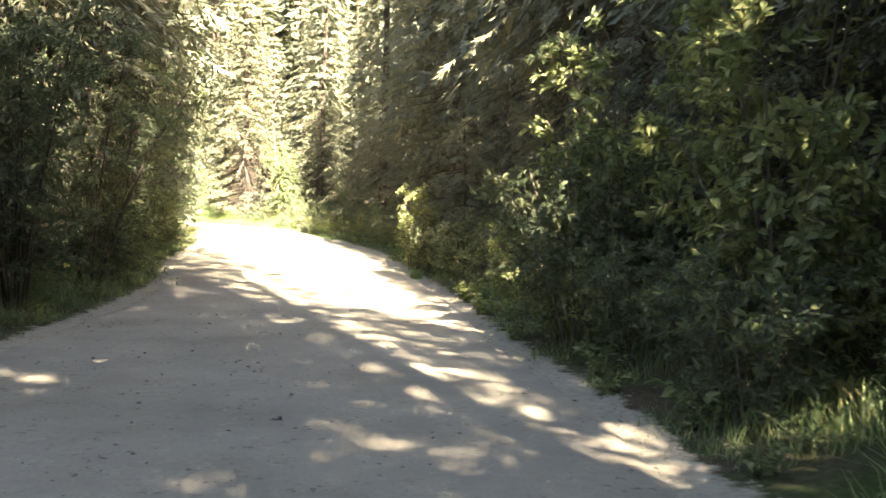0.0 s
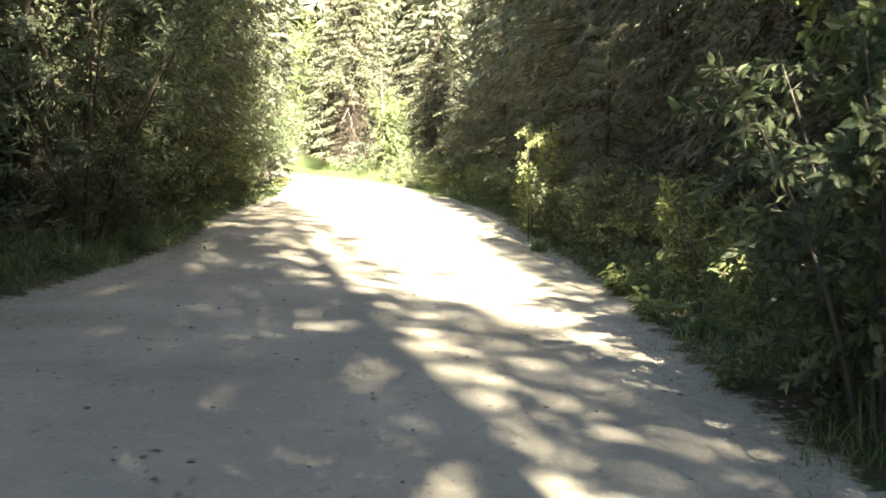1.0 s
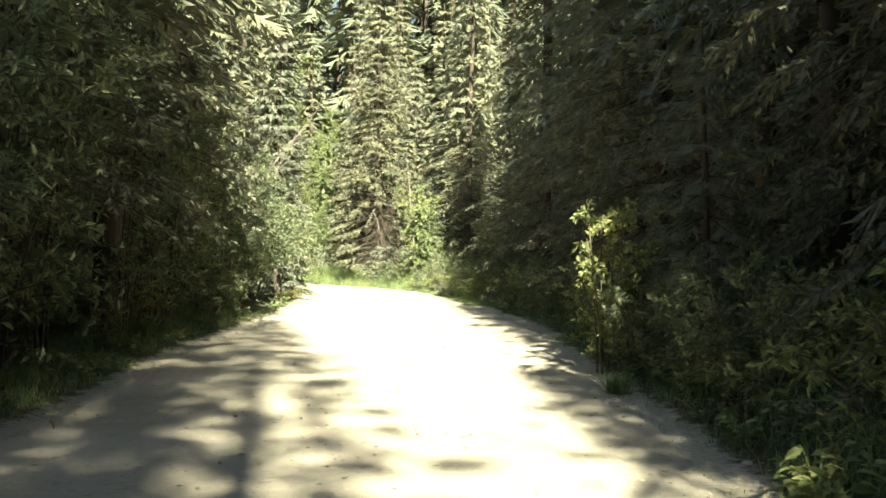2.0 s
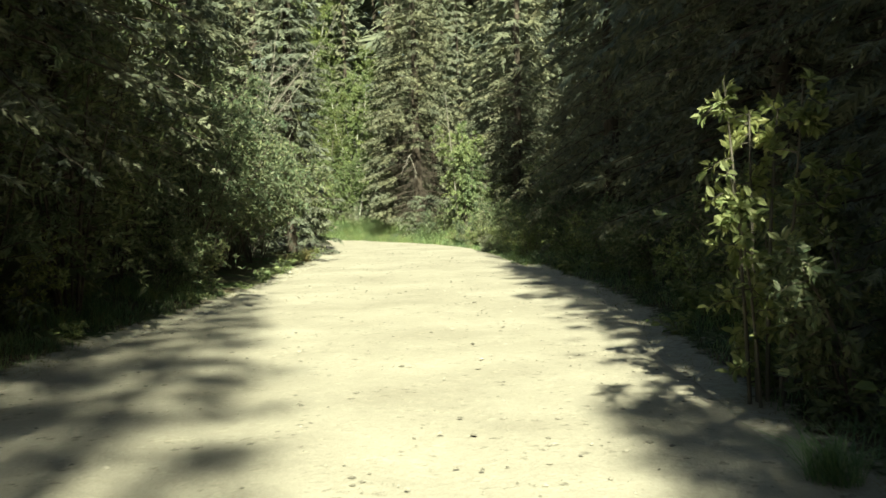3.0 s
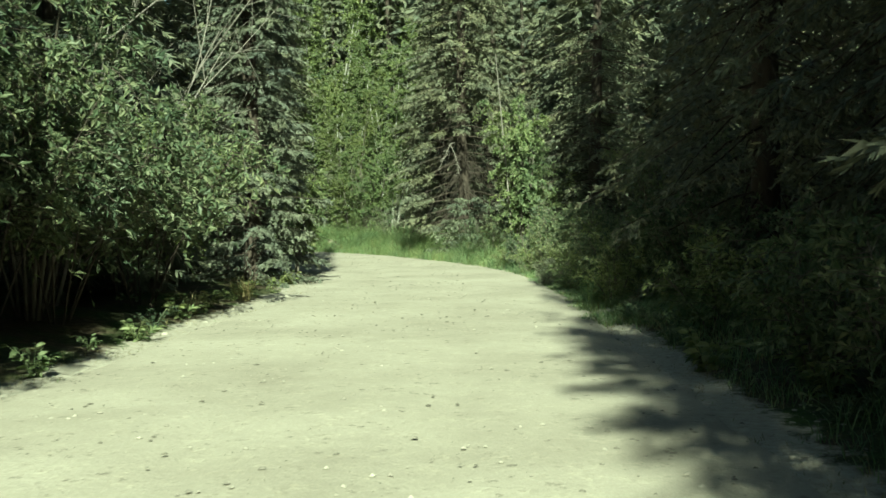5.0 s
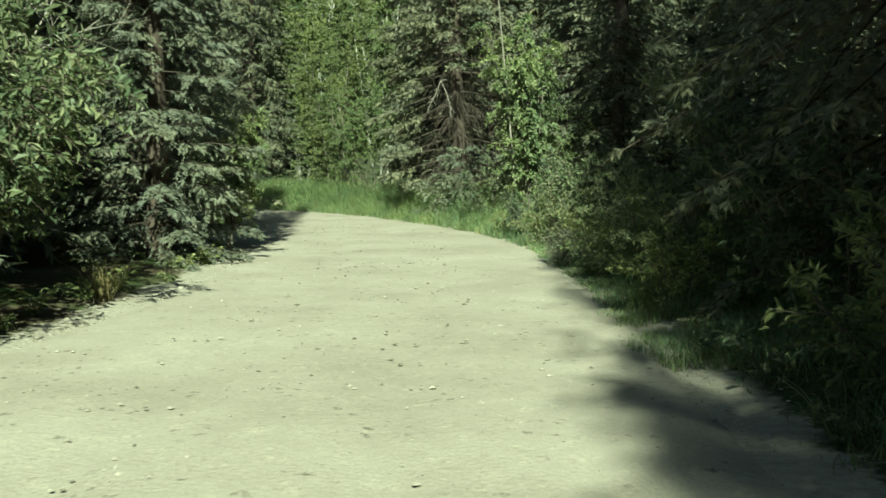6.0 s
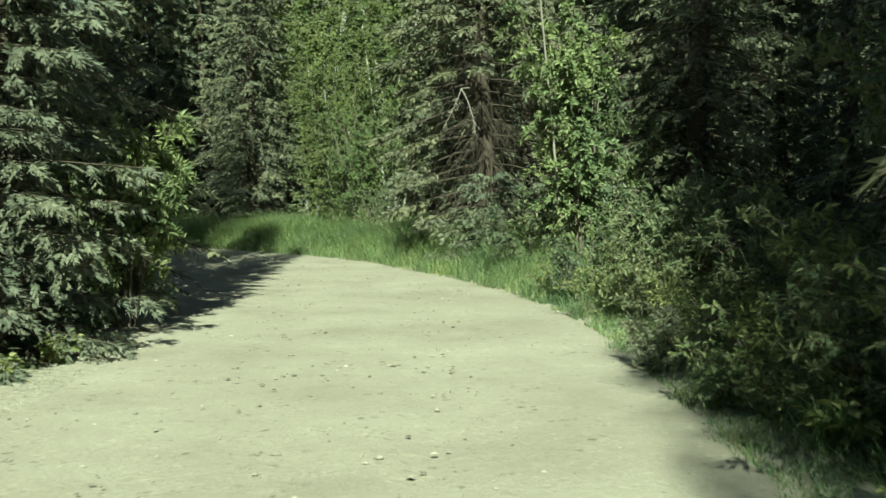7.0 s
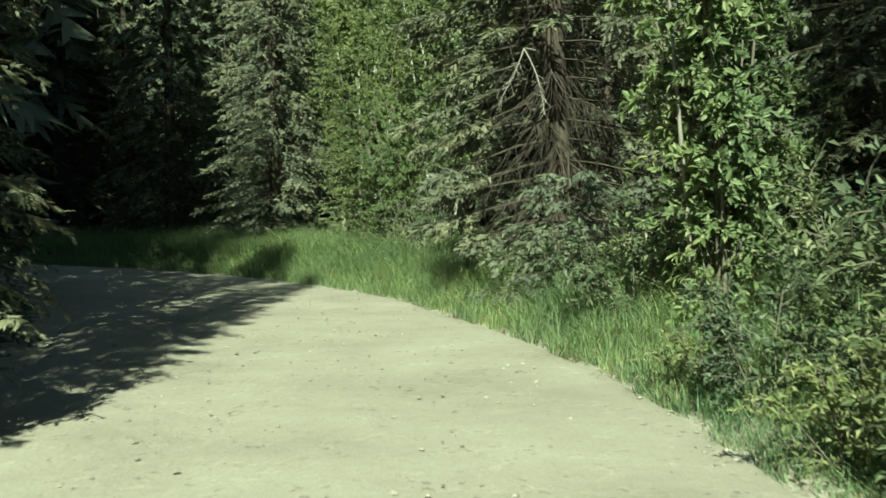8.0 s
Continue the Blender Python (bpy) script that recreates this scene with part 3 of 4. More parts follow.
def strip(rng, side, y0, y1, d0, d1, gap, tries=4000):
    """Spots beside the road, d0 to d1 metres outside its edge, at least gap apart."""
    found = []
    lo, hi = (np.array([-48, y0]), np.array([25, y1]))
    p = rng.uniform(lo, hi, (tries * 6, 2))
    d, s = beside(p[:, 0], p[:, 1])
    for (x, y), far, hand in zip(p, d, s):
        if d0 < far < d1 and (side == 0 or hand == side) and all((x - a) ** 2 + (y - b) ** 2 > gap * gap for a, b in found):
            found.append((x, y))
    return found


# ---------------------------------------------------------------- trees that stand out
rng = np.random.default_rng(7)
# beyond the bend
set_down(spruce(11, 17, 2.65, low=1.2, bare=4.8, full=12.0, shoots=6, twigs=9.5, wide=0.15, droop=0.28, hollow=(-75, 38, 0.8, 3.8), label="large spruce with bare dead twigs inside its low boughs"), -11.9, 66.0)
set_down(spruce(12, 2.1, 1.35, low=0.15, droop=0.05, gap=0.7, shoots=6, twigs=13.0, wide=0.12, label="low young spruce beneath the large one"), -11.2, 63.8)
set_down(spruce(13, 16, 2.6, low=0.5, full=9.0, shoots=6, twigs=8.5, wide=0.15, droop=0.25, label="grey-green spruce at the end of the grass"), -24.6, 79.6, 40)
set_down(spruce(14, 18, 2.8, low=0.8, full=11.0, shoots=6, twigs=8.5, wide=0.15, droop=0.3), -7.6, 66.2, 80)
set_down(spruce(15, 17, 2.2, low=0.8, full=10.0, shoots=6, twigs=8.5, wide=0.15, droop=0.3), -15.2, 75.5, 10)
# inner side of the bend
set_down(spruce(16, 14.5, 1.35, low=0.3, skirt=1.0, shoots=9, twigs=14.0, wide=0.115, needles=M_SPRUCE_BLUE, droop=0.13, full=6.0, dense=2.4, gap=0.85, label="dense blue-green spruce with boughs down to the road's edge"), -12.5, 50.9)
# outer side before the bend
set_down(spruce(17, 18, 2.7, low=1.2, droop=0.6, full=6.0, shoots=6, twigs=8.0, wide=0.135, label="shaded spruce with long hanging boughs over the verge"), -2.65, 46.3)
set_down(spruce(18, 16, 3.0, low=1.5, droop=0.3, full=6.0, shoots=6, twigs=7.0, wide=0.135, label="dark spruce with sparse level boughs"), 0.3, 35.2)
set_down(spruce(19, 4.3, 1.3, low=0.3, droop=0.3, label="shaded young spruce beside the road"), 0.45, 26.6)

# ---------------------------------------------------------------- shrubs that stand out
set_down(shrub(31, 5.4, 1.2, stems=9, twigs=46, per=34, leaf=0.10, slim=0.42, needles=M_ALDER, low=0.04, hang=0.5, label="bright green alder shrub in full sun"), -8.75, 60.2)
set_down(shrub(32, 4.6, 1.6, stems=11, twigs=42, per=30, leaf=0.085, slim=0.36, needles=M_ASPEN_LEAF, label="light green willow shrub in the grass"), -17.3, 72.2)
set_down(shrub(33, 2.2, 0.9, stems=8, twigs=18, per=18, leaf=0.07, slim=0.3, needles=M_WILLOW, label="small grey-green willow shrub in the grass"), -15.6, 69.6)
set_down(shrub(34, 2.7, 0.5, stems=6, twigs=17, per=18, leaf=0.085, slim=0.5, needles=M_ALDER, low=0.1, hang=0.5, label="sunlit alder shrub at the road's edge"), -0.74, 26.6)
set_down(shrub(45, 1.7, 0.7, stems=8, twigs=22, per=20, leaf=0.08, slim=0.42, low=0.05, hang=0.5, label="low willow bush beside a taller alder"), -0.2, 26.0)
set_down(shrub(35, 4.6, 1.5, stems=8, twigs=34, per=24, leaf=0.11, slim=0.46, needles=M_ALDER, label="leafy alder shrub beside the road, partly sunlit"), 2.45, 13.2)
set_down(shrub(36, 5.8, 1.4, stems=5, twigs=30, per=20, leaf=0.11, slim=0.46, needles=M_ALDER, low=0.25, arch=0.1, label="tall thin-stemmed alder with grey stems"), 3.1, 10.4)
set_down(shrub(43, 3.9, 1.3, stems=7, twigs=34, per=24, leaf=0.115, slim=0.5, needles=M_ALDER, hang=0.5, label="broad-leaved alder shrub overhanging the verge"), 2.7, 8.6)
set_down(shrub(44, 2.8, 1.1, stems=7, twigs=28, per=22, leaf=0.10, slim=0.46, hang=0.5, label="grey-green willow shrub at the road's edge"), 1.55, 12.7)
set_down(shrub(37, 3.4, 0.8, stems=7, twigs=34, per=26, leaf=0.105, slim=0.33, low=0.2, hang=0.6, needles=M_ALDER, label="sunlit willow shrub with long narrow leaves"), -12.7, 53.4)
set_down(shrub(38, 5.0, 1.9, stems=9, twigs=40, per=24, leaf=0.10, slim=0.36, low=0.32, arch=0.15, hang=0.5, label="sunlit grey-green willow shrub on the inner verge"), -11.0, 41.6)
set_down(shrub(39, 3.3, 1.5, stems=9, twigs=32, per=24, leaf=0.10, slim=0.34, low=0.36, arch=0.15, hang=0.6, needles=M_ASPEN_LEAF, label="willow shrub with yellowish leaves beside a spruce"), -12.2, 46.6)
set_down(shrub(40, 3.2, 1.3, stems=9, twigs=30, per=22, leaf=0.10, slim=0.36, label="drooping leafy shrub on the outer verge"), -4.2, 51.6)
set_down(shrub(41, 1.9, 1.0, stems=9, twigs=26, per=20, leaf=0.10, slim=0.38, label="low leafy shrub at the foot of the trees"), -6.3, 55.6)
set_down(shrub(42, 3.2, 0.9, stems=7, twigs=26, per=22, leaf=0.08, slim=0.45, needles=M_ALDER, label="light green alder bush before the spruces"), -8.3, 62.2)
set_down(dead_shrub(51, 6.5, 1.8), -13.6, 47.6)
set_down(dead_shrub(52, 4.5, 1.4), -12.2, 43.6)


def dead_pole():
    pole = thing("dead_sapling", "thin leaning dead sapling, bleached white", "dead tree")
    h = np.linspace(0, 1, 8)
    path = np.stack([-0.3 * h, -0.9 * h**1.2, -0.1 + 5.7 * h], -1)
    part("stem", [(*tube(path, 0.028 - 0.018 * h, 6), M_DEAD)], pole, smooth=True)
    set_down(pole, -9.0, 60.2)


def dead_fork():
    """A bare, bleached bough that hangs in front of the large spruce."""
    bough = thing("dead_bough", "bleached bare forked bough hanging from a spruce", "dead branch")
    r = np.random.default_rng(5)
    g = np.linspace(0, 1, 7)[:, None]
    wood = []
    for end, thick in (((0.34, -0.25, -0.95), 0.010), ((-0.30, -0.2, -0.75), 0.009)):
        path = np.array(end) * g + np.array([0.05, 0, 0.05]) * np.sin(3 * g)
        wood.append(tube(path, thick * (1.15 - 0.75 * g[:, 0]), 5))
        for _ in range(30):
            f = r.uniform(0.3, 1.0)
            p = np.array([np.interp(f, g[:, 0], path[:, c]) for c in range(3)])
            way = unit(np.array(end) + r.normal(size=3) * 0.7) * r.uniform(0.08, 0.22)
            wood.append(tube(p + way * np.linspace(0, 1, 3)[:, None], [0.004, 0.0035, 0.002], 3))
    back = np.array([[0, 0, 0], [-0.1, 0.9, 0.1], [-0.5, 2.6, 0.15], [-0.8, 4.5, 0.1]])
    wood.append(tube(back, [0.018, 0.022, 0.028, 0.034], 5))
    tagged(part("twigwork", [(*joined(wood), M_DEAD)], bough), kind="stuff")
    bough.matrix_basis = pose(-11.75, 63.7, 3.6) @ Matrix.Diagonal((1.0, 1.0, 0.98, 1))


dead_pole()
dead_fork()


# ---------------------------------------------------------------- the wood on both sides
close_spruces = [
    spruce(61, 15, 2.5, low=0.5, twigs=9.0, shoots=7, wide=0.10, full=3.9, skirt=0.55, label="dark shaded spruce close to the road"),
    spruce(62, 17, 2.6, low=0.8, twigs=9.0, shoots=7, wide=0.10, droop=0.5, full=3.9, skirt=0.5, label="dark shaded spruce close to the road"),
]
spruces = [
    spruce(63, 15, 2.6, low=0.6, twigs=8.0, shoots=5, wide=0.125, full=6.5, droop=0.3),
    spruce(64, 17, 2.8, low=0.9, twigs=8.0, shoots=5, wide=0.125, droop=0.4, full=6.5),
    spruce(65, 12, 2.2, low=0.4, twigs=8.0, shoots=5, wide=0.125, droop=0.3, full=6.5, needles=M_SPRUCE_BLUE),
]
inner_spruces = [spruce(69, 16, 2.7, low=0.8, wide=0.14, full=0.5, dense=1.3, label="dark spruce behind the roadside trees")]
HELD = [(-11.9, 66.0), (-11.2, 63.8), (-24.6, 79.6), (-7.6, 66.2), (-15.2, 75.5), (-12.5, 50.9), (-2.3, 46.3), (0.3, 35.2), (0.45, 26.6), (-17.3, 72.2), (-8.75, 60.2), (-12.45, 53.3)]


def clear_of(spots, gap):
    return [(x, y) for x, y in spots if all((x - a) ** 2 + (y - b) ** 2 > gap * gap for a, b in HELD)]


first_row = clear_of(strip(rng, 1, 15, 46.5, 2.4, 3.4, 2.2), 1.6)
first_row = [(x, y) for x, y in first_row if y > 24 or x > -0.72 + 0.305 * (25.5 - y) + 1.2]
placed(close_spruces, [p for p in first_row if p[1] < 24], rng, "spruces of the shaded roadside", lo=0.98, hi=1.08, tall=1.28)
placed(close_spruces, [p for p in first_row if p[1] >= 24], rng, "spruces of the shaded roadside", lo=0.98, hi=1.12, tall=1.25)
HELD += first_row
# sized by their shadows; the tall ones are added unseen, to darken the far left trees
inner_row = [(-14.6, 53.8, 0.95), (-16.9, 57.2, 0.85), (-19.6, 60.2, 0.76), (-23.6, 63.4, 1.6), (-25.4, 62.4, 1.6), (-22.6, 57.2, 1.7), (-24.4, 60.4, 1.8), (-26.6, 61.2, 1.8), (-29.6, 60.6, 1.8), (-32.4, 63.4, 1.8), (-34.6, 66.6, 1.8), (-25.2, 58.6, 1.8), (-27.8, 59.4, 1.8), (-28.4, 62.8, 1.6), (-30.2, 64.6, 1.6), (-27.0, 65.5, 1.6), (-31.5, 67.5, 1.6)]
HELD += [(x, y) for x, y, size in inner_row]
near_right = clear_of(strip(rng, 1, 45, 63, 3.8, 6.5, 2.9), 2.0)
near_left = clear_of(strip(rng, -1, 36, 62, 3.2, 6.0, 2.9), 2.2)
around_bend = clear_of(strip(rng, 1, 64, 95, 6.2, 12.5, 3.1), 2.4)
around_bend = [(x, y) for x, y in around_bend if not (-22.5 < x < -16.2 and y < 81)]
# heights capped so that their shadows end at the road's far edge
lowered_inside = [(x, y, 0.072 * (71 - y)) for x, y in near_left if y > 50]
placed(spruces, near_right + around_bend + lowered_inside, rng, "spruces of the roadside wood")
placed(inner_spruces, [p for p in near_left if p[1] <= 50], rng, "spruces of the roadside wood")
HELD += near_right + near_left + around_bend
placed(spruces, inner_row, rng, "spruces inside the bend", lo=0.95, hi=1.05)
second_row = clear_of(strip(rng, 1, 22, 44, 3.3, 5.2, 2.2), 1.3)
placed(inner_spruces, second_row, rng, "spruces of the shaded roadside", lo=0.98, hi=1.1, tall=1.45)
HELD += second_row

high_spruces = [spruce(66, 17, 3.2, low=2.3, twigs=6.0, shoots=5, wide=0.125, droop=0.4, full=4.5, gap=1.0, skirt=0.6, label="tall spruce with a bare lower trunk, of the thicket and added for shade")]
left_row = [(-8.3, 1.0, 0.9), (-8.2, 5.4, 0.9), (-8.2, 9.8, 0.9), (-8.3, 13.6, 0.9), (-8.5, 17.4, 0.95), (-8.1, 21.8, 1.0), (-8.0, 25.4, 1.05), (-8.5, 29.0, 1.05), (-9.4, 32.6, 0.98)]
# added at the edge of view and beyond, to keep sun off the right verge
right_shade_row = [(4.4, 10.8, 0.85), (4.9, 5.0, 0.95), (5.5, 8.5, 0.95), (5.5, 12.2, 0.95)]
placed(high_spruces, left_row + right_shade_row, rng, "tall spruces of the thicket", lo=0.97, hi=1.05)
# unseen trees, added only to break the sun into dapples on the road
shade_spruces = [
    spruce(67, 31, 3.6, low=9.0, twigs=4.0, wide=0.17, droop=0.4, full=8.0, gap=1.3, skirt=0.6, dense=1.15, label="unseen tall spruce with a high crown, added to cast dappled shade"),
    spruce(68, 32, 2.7, low=11.5, twigs=4.0, wide=0.17, droop=0.4, full=8.0, gap=1.3, skirt=0.6, dense=0.85, label="unseen slender spruce with a high crown, added to cast dappled shade"),
    spruce(205, 27, 2.0, low=6.0, twigs=4.0, wide=0.17, droop=0.35, full=5.0, gap=1.5, skirt=0.7, dense=0.8, label="unseen slim spruce with a thin crown, added to cast dappled shade"),
    spruce(67, 31, 4.3, low=9.0, twigs=4.0, wide=0.17, droop=0.4, full=8.0, gap=1.3, skirt=0.6, dense=1.6, label="unseen tall spruce with a dense high crown, added to cast shade"),
]
# x, y, turn, size, kind: chosen by where each shadow falls
SHADE_TREES = ((4.13, -3.6, 167, 1.08, 2), (2.27, -4.67, 303, 1.07, 1), (9.61, -9.13, 92, 0.83, 1), (2.54, -12.39, 24, 1.14, 0), (10.56, -19.22, 135, 0.82, 1),
        (7.75, -20.93, 230, 1.11, 0), (7.58, -11.82, 133, 0.79, 2), (0.0, -8.6, 40, 1.0, 0), (3.9, -9.6, 200, 1.18, 1), (10.9, 2.0, 10, 0.95, 0), (12.4, -3.0, 70, 1.0, 0), (9.9, 6.0, 140, 0.9, 0), (-3.6, -13.8, 80, 1.0, 3), (-7.0, -19.5, 160, 1.05, 3))
for x, y, turn, size, kind in SHADE_TREES:
    tree = copy_thing(shade_spruces[kind], pose(x, y, on_land(x, y, 0.04), 0, 0, turn))
    tree.scale = (size, size, size)
    tagged(tree, group="old spruces of the thicket")
removed(inner_spruces + spruces + close_spruces + high_spruces + shade_spruces)

far, stems = [], []
for x, y in clear_of(strip(rng, 0, -60, 135, 4.4, 40.0, 3.2, 2400), 2.2):
    if 58 < y < 92 and beside(x, y)[0][0] < 12.0 and x > -36:
        continue
    if x > 0 and -12 < y < 24 and beside(x, y)[0][0] < 5.5:
        continue
    if 0 < x < 16 and -40 < y < -6 and rng.random() < 0.65:
        continue
    green, stem = rough_tree(rng, rng.uniform(14, 21) + 13 * (y > 80), rng.uniform(2.2, 3.0) + 0.5 * (y > 80))
    if 46 < y < 64 and -3.2 < x + 0.3054 * y < 5.5:  # lowered along the sun's path, so that their shadows end before the bend's grass
        low = min(1.0, 0.056 * (72 - y))
        green, stem = ((q[0] * np.array([1, 1, low]), q[1]) for q in (green, stem))
    at = np.array([x, y, on_land(x, y)])
    far.append((green[0] + at, green[1])), stems.append((stem[0] + at, stem[1]))
more = np.random.default_rng(77)
for x, y in np.concatenate([more.uniform((-66, 76), (-38, 112), (70, 2)), more.uniform((-36, 93), (2, 108), (46, 2))]):
    green, stem = rough_tree(more, more.uniform(26, 36), more.uniform(3.0, 4.0))
    at = np.array([x, y, on_land(x, y)])
    far.append((green[0] + at, green[1])), stems.append((stem[0] + at, stem[1]))
tagged(part("deep_wood", [(*joined(far), M_SPRUCE), (*joined(stems), M_BARK)]), "dark dense spruce wood behind the roadside trees", "forest", kind="stuff")

far, stems = [], []
for x, y in rng.uniform((-170, -150), (150, 240), (900, 2)):
    if x < -60 or x > 27 or y < -62 or y > 130:
        green, stem = rough_tree(rng, rng.uniform(15, 24), rng.uniform(2.8, 3.8), 16)
        at = np.array([x, y, on_land(x, y)])
        far.append((green[0] + at, green[1])), stems.append((stem[0] + at, stem[1]))
tagged(part("far_woods", [(*joined(far), M_SPRUCE), (*joined(stems), M_BARK)]), "far spruce woods around the road", "forest", kind="stuff")

aspens = [
    shrub(66, 12.5, 2.2, stems=4, twigs=120, per=36, leaf=0.09, slim=0.75, needles=M_ASPEN_LEAF, bark=M_ASPEN, low=0.12, arch=0.1, simple=True,
          name="aspen", label="tall light green aspen with pale stems", category="aspen tree"),
    shrub(67, 9.0, 1.9, stems=5, twigs=110, per=34, leaf=0.085, slim=0.5, needles=M_ASPEN_LEAF, low=0.06, arch=0.15, simple=True,
          name="aspen", label="yellow-green young aspen clump with grey stems", category="aspen tree"),
]
placed(aspens, [(-19.0, 74.6, 1.0, 1), (-20.6, 77.4, 1.1, 0), (-18.0, 77.0, 1.0, 0), (-21.9, 80.6, 1.2, 0), (-18.6, 80.4, 1.15, 0), (-22.6, 86, 1.3, 0),
                (-20.0, 85, 1.25, 0), (-24.4, 84.5, 1.7, 0), (-21.4, 89.5, 1.8, 0), (-26.6, 93, 2.0, 0), (-25.5, 89, 1.3, 0), (-17, 90, 1.2, 0), (-15.5, 82, 1.0, 0)], rng, "aspens behind the bend")
removed(aspens)

rng = np.random.default_rng(21)
hedge = [
    shrub(71, 4.6, 1.8, stems=9, twigs=34, per=19, leaf=0.11, slim=0.36, bark=M_BARK, simple=True, label="dense willow shrub of the roadside thicket"),
    shrub(72, 3.8, 1.6, stems=9, twigs=32, per=19, leaf=0.10, slim=0.34, bark=M_BARK, simple=True, label="dense willow shrub of the roadside thicket"),
    shrub(73, 5.4, 1.9, stems=9, twigs=36, per=19, leaf=0.11, slim=0.40, bark=M_BARK, simple=True, label="tall leafy alder shrub of the roadside thicket"),
]
low_bush = [
    shrub(74, 1.7, 1.0, stems=8, twigs=18, per=16, leaf=0.09, slim=0.42, simple=True, label="low leafy bush on the verge"),
    shrub(75, 1.3, 0.9, stems=8, twigs=16, per=16, leaf=0.08, slim=0.40, needles=M_ALDER, simple=True, label="low leafy bush on the verge"),
]
placed(hedge, clear_of(strip(rng, -1, 5, 37.5, 1.0, 3.6, 1.75), 1.2), rng, "shrubs of the thicket", lo=0.95, hi=1.3)
arching = [
    shrub(76, 3.9, 2.1, stems=9, twigs=40, per=20, leaf=0.10, slim=0.36, low=0.42, arch=0.15, hang=0.7, simple=True, bark=M_BARK, label="arching willow shrub, leafy above and bare below"),
    shrub(77, 3.4, 1.9, stems=8, twigs=40, per=20, leaf=0.11, slim=0.42, low=0.42, arch=0.1, hang=0.7, simple=True, bark=M_BARK, label="arching willow shrub, leafy above and bare below"),
]
placed(arching, clear_of(strip(rng, -1, 37.5, 46, 1.3, 3.2, 1.5), 1.0), rng, "arching shrubs of the inner verge", lo=0.9, hi=1.15)
removed(arching)
placed(hedge, clear_of(strip(rng, 1, 5, 14.5, 1.9, 4.2, 2.2), 1.2), rng, "shrubs of the thicket", lo=0.75, hi=1.0)
placed(low_bush, clear_of(strip(rng, 1, 8, 62, 0.7, 2.4, 1.25), 0.9), rng, "low bushes of the verge")
placed(low_bush, clear_of(strip(rng, -1, 8, 37, 0.8, 1.6, 1.6), 0.9), rng, "low bushes of the verge", lo=0.6, hi=0.9)
placed(low_bush, strip(rng, 1, 46.5, 58, 0.05, 0.8, 0.8), rng, "low bushes of the verge", lo=0.45, hi=0.8)
removed(hedge + low_bush)

# ---------------------------------------------------------------- herbs and grass
rng = np.random.default_rng(22)
weeds = [
    weed(81, 0.55, 0.4, stalks=10),
    weed(82, 0.4, 0.35, stalks=9, leaf=0.10, slim=0.4),
    weed(83, 0.6, 0.35, stalks=9, leaf=0.11, slim=0.55),
    weed(84, 0.5, 0.4, stalks=12, leaf=0.08, slim=0.3, mat=M_WILLOW),
]
placed(weeds, strip(rng, 1, 6, 60, 0.15, 1.0, 0.62), rng, "weeds of the verge", lo=0.7)
placed(weeds, strip(rng, -1, 8, 34, 0.3, 1.2, 0.75) + strip(rng, -1, 34, 53, 0.1, 0.5, 0.9), rng, "weeds of the verge", lo=0.5, hi=0.85)
removed(weeds)

set_down(shrub(91, 0.7, 0.4, stems=7, twigs=20, per=22, low=0.02, leaf=0.05, slim=0.32, needles=M_PALE, label="small pale silvery willow bush on the verge"), -6.55, 51.7)
set_down(weed(92, 0.6, 0.4, stalks=9, leaf=0.13, slim=0.6), -5.95, 50.1)
set_down(weed(93, 0.6, 0.3, stalks=8, leaf=0.10, slim=0.4, mat=M_PALE), 0.7, 21.7)
set_down(weed(94, 0.5, 0.3, stalks=8, leaf=0.09, slim=0.4, mat=M_PALE), 0.45, 22.8)


def tuft(seed, x, y, tall, wide, count, mat, label):
    """A clump of arching grass blades from one root."""
    r = np.random.default_rng(seed)
    clump = thing("grass_tuft", label, "grass")
    turn, off = r.uniform(0, 6.283, count), wide * 0.3 * r.random(count)
    p, t = blades(x + off * np.cos(turn), y + off * np.sin(turn), tall * r.uniform(0.5, 1.1, count), r, 0.0035, 1.7)
    tagged(part("clump", [(p - np.array([x, y, on_land(x, y)]), t, mat)], clump), kind="stuff")
    set_down(clump, x, y, 0, 0.0)


tuft(1, -5.35, 48.9, 0.4, 0.5, 200, M_GRASS, "arching green grass tuft at the verge")
tuft(2, -4.9, 49.6, 0.55, 0.7, 320, M_GRASS, "green grass clump at the foot of a shrub")
tuft(3, -10.6, 46.5, 0.5, 0.4, 110, M_DRY, "yellowish grass tuft on the road's inner edge")
tuft(4, -10.3, 44.2, 0.4, 0.4, 90, M_DRY, "yellowish grass tuft on the road's inner edge")
tuft(5, -5.1, 47.3, 0.35, 0.5, 240, M_GRASS, "short green grass tuft at the verge")
tuft(6, -0.6, 24.6, 0.3, 0.5, 240, M_GRASS, "arching green grass tuft at the verge")


def stick(path, thick, label, mat=None):
    twig = thing("stick", label, "dead branch")
    path = np.array(path, float)
    x, y = path[0, 0], path[0, 1]
    part("stem", [(*tube(path - np.array([x, y, 0]), thick * np.linspace(1, 0.4, len(path)), 5), mat or M_TWIG)], twig, smooth=True)
    set_down(twig, x, y, 0, 0.0)


stick([(-8.1, 57.0, 0.1), (-7.8, 57.4, 0.35), (-7.4, 57.7, 0.5)], 0.02, "dark dead stick lying in the grass")
stick([(-12.9, 47.6, 0.0), (-12.6, 47.7, 0.75), (-12.1, 47.8, 1.15), (-11.5, 47.9, 1.1), (-11.0, 48.0, 0.85)], 0.014, "bare arched twig over the verge")


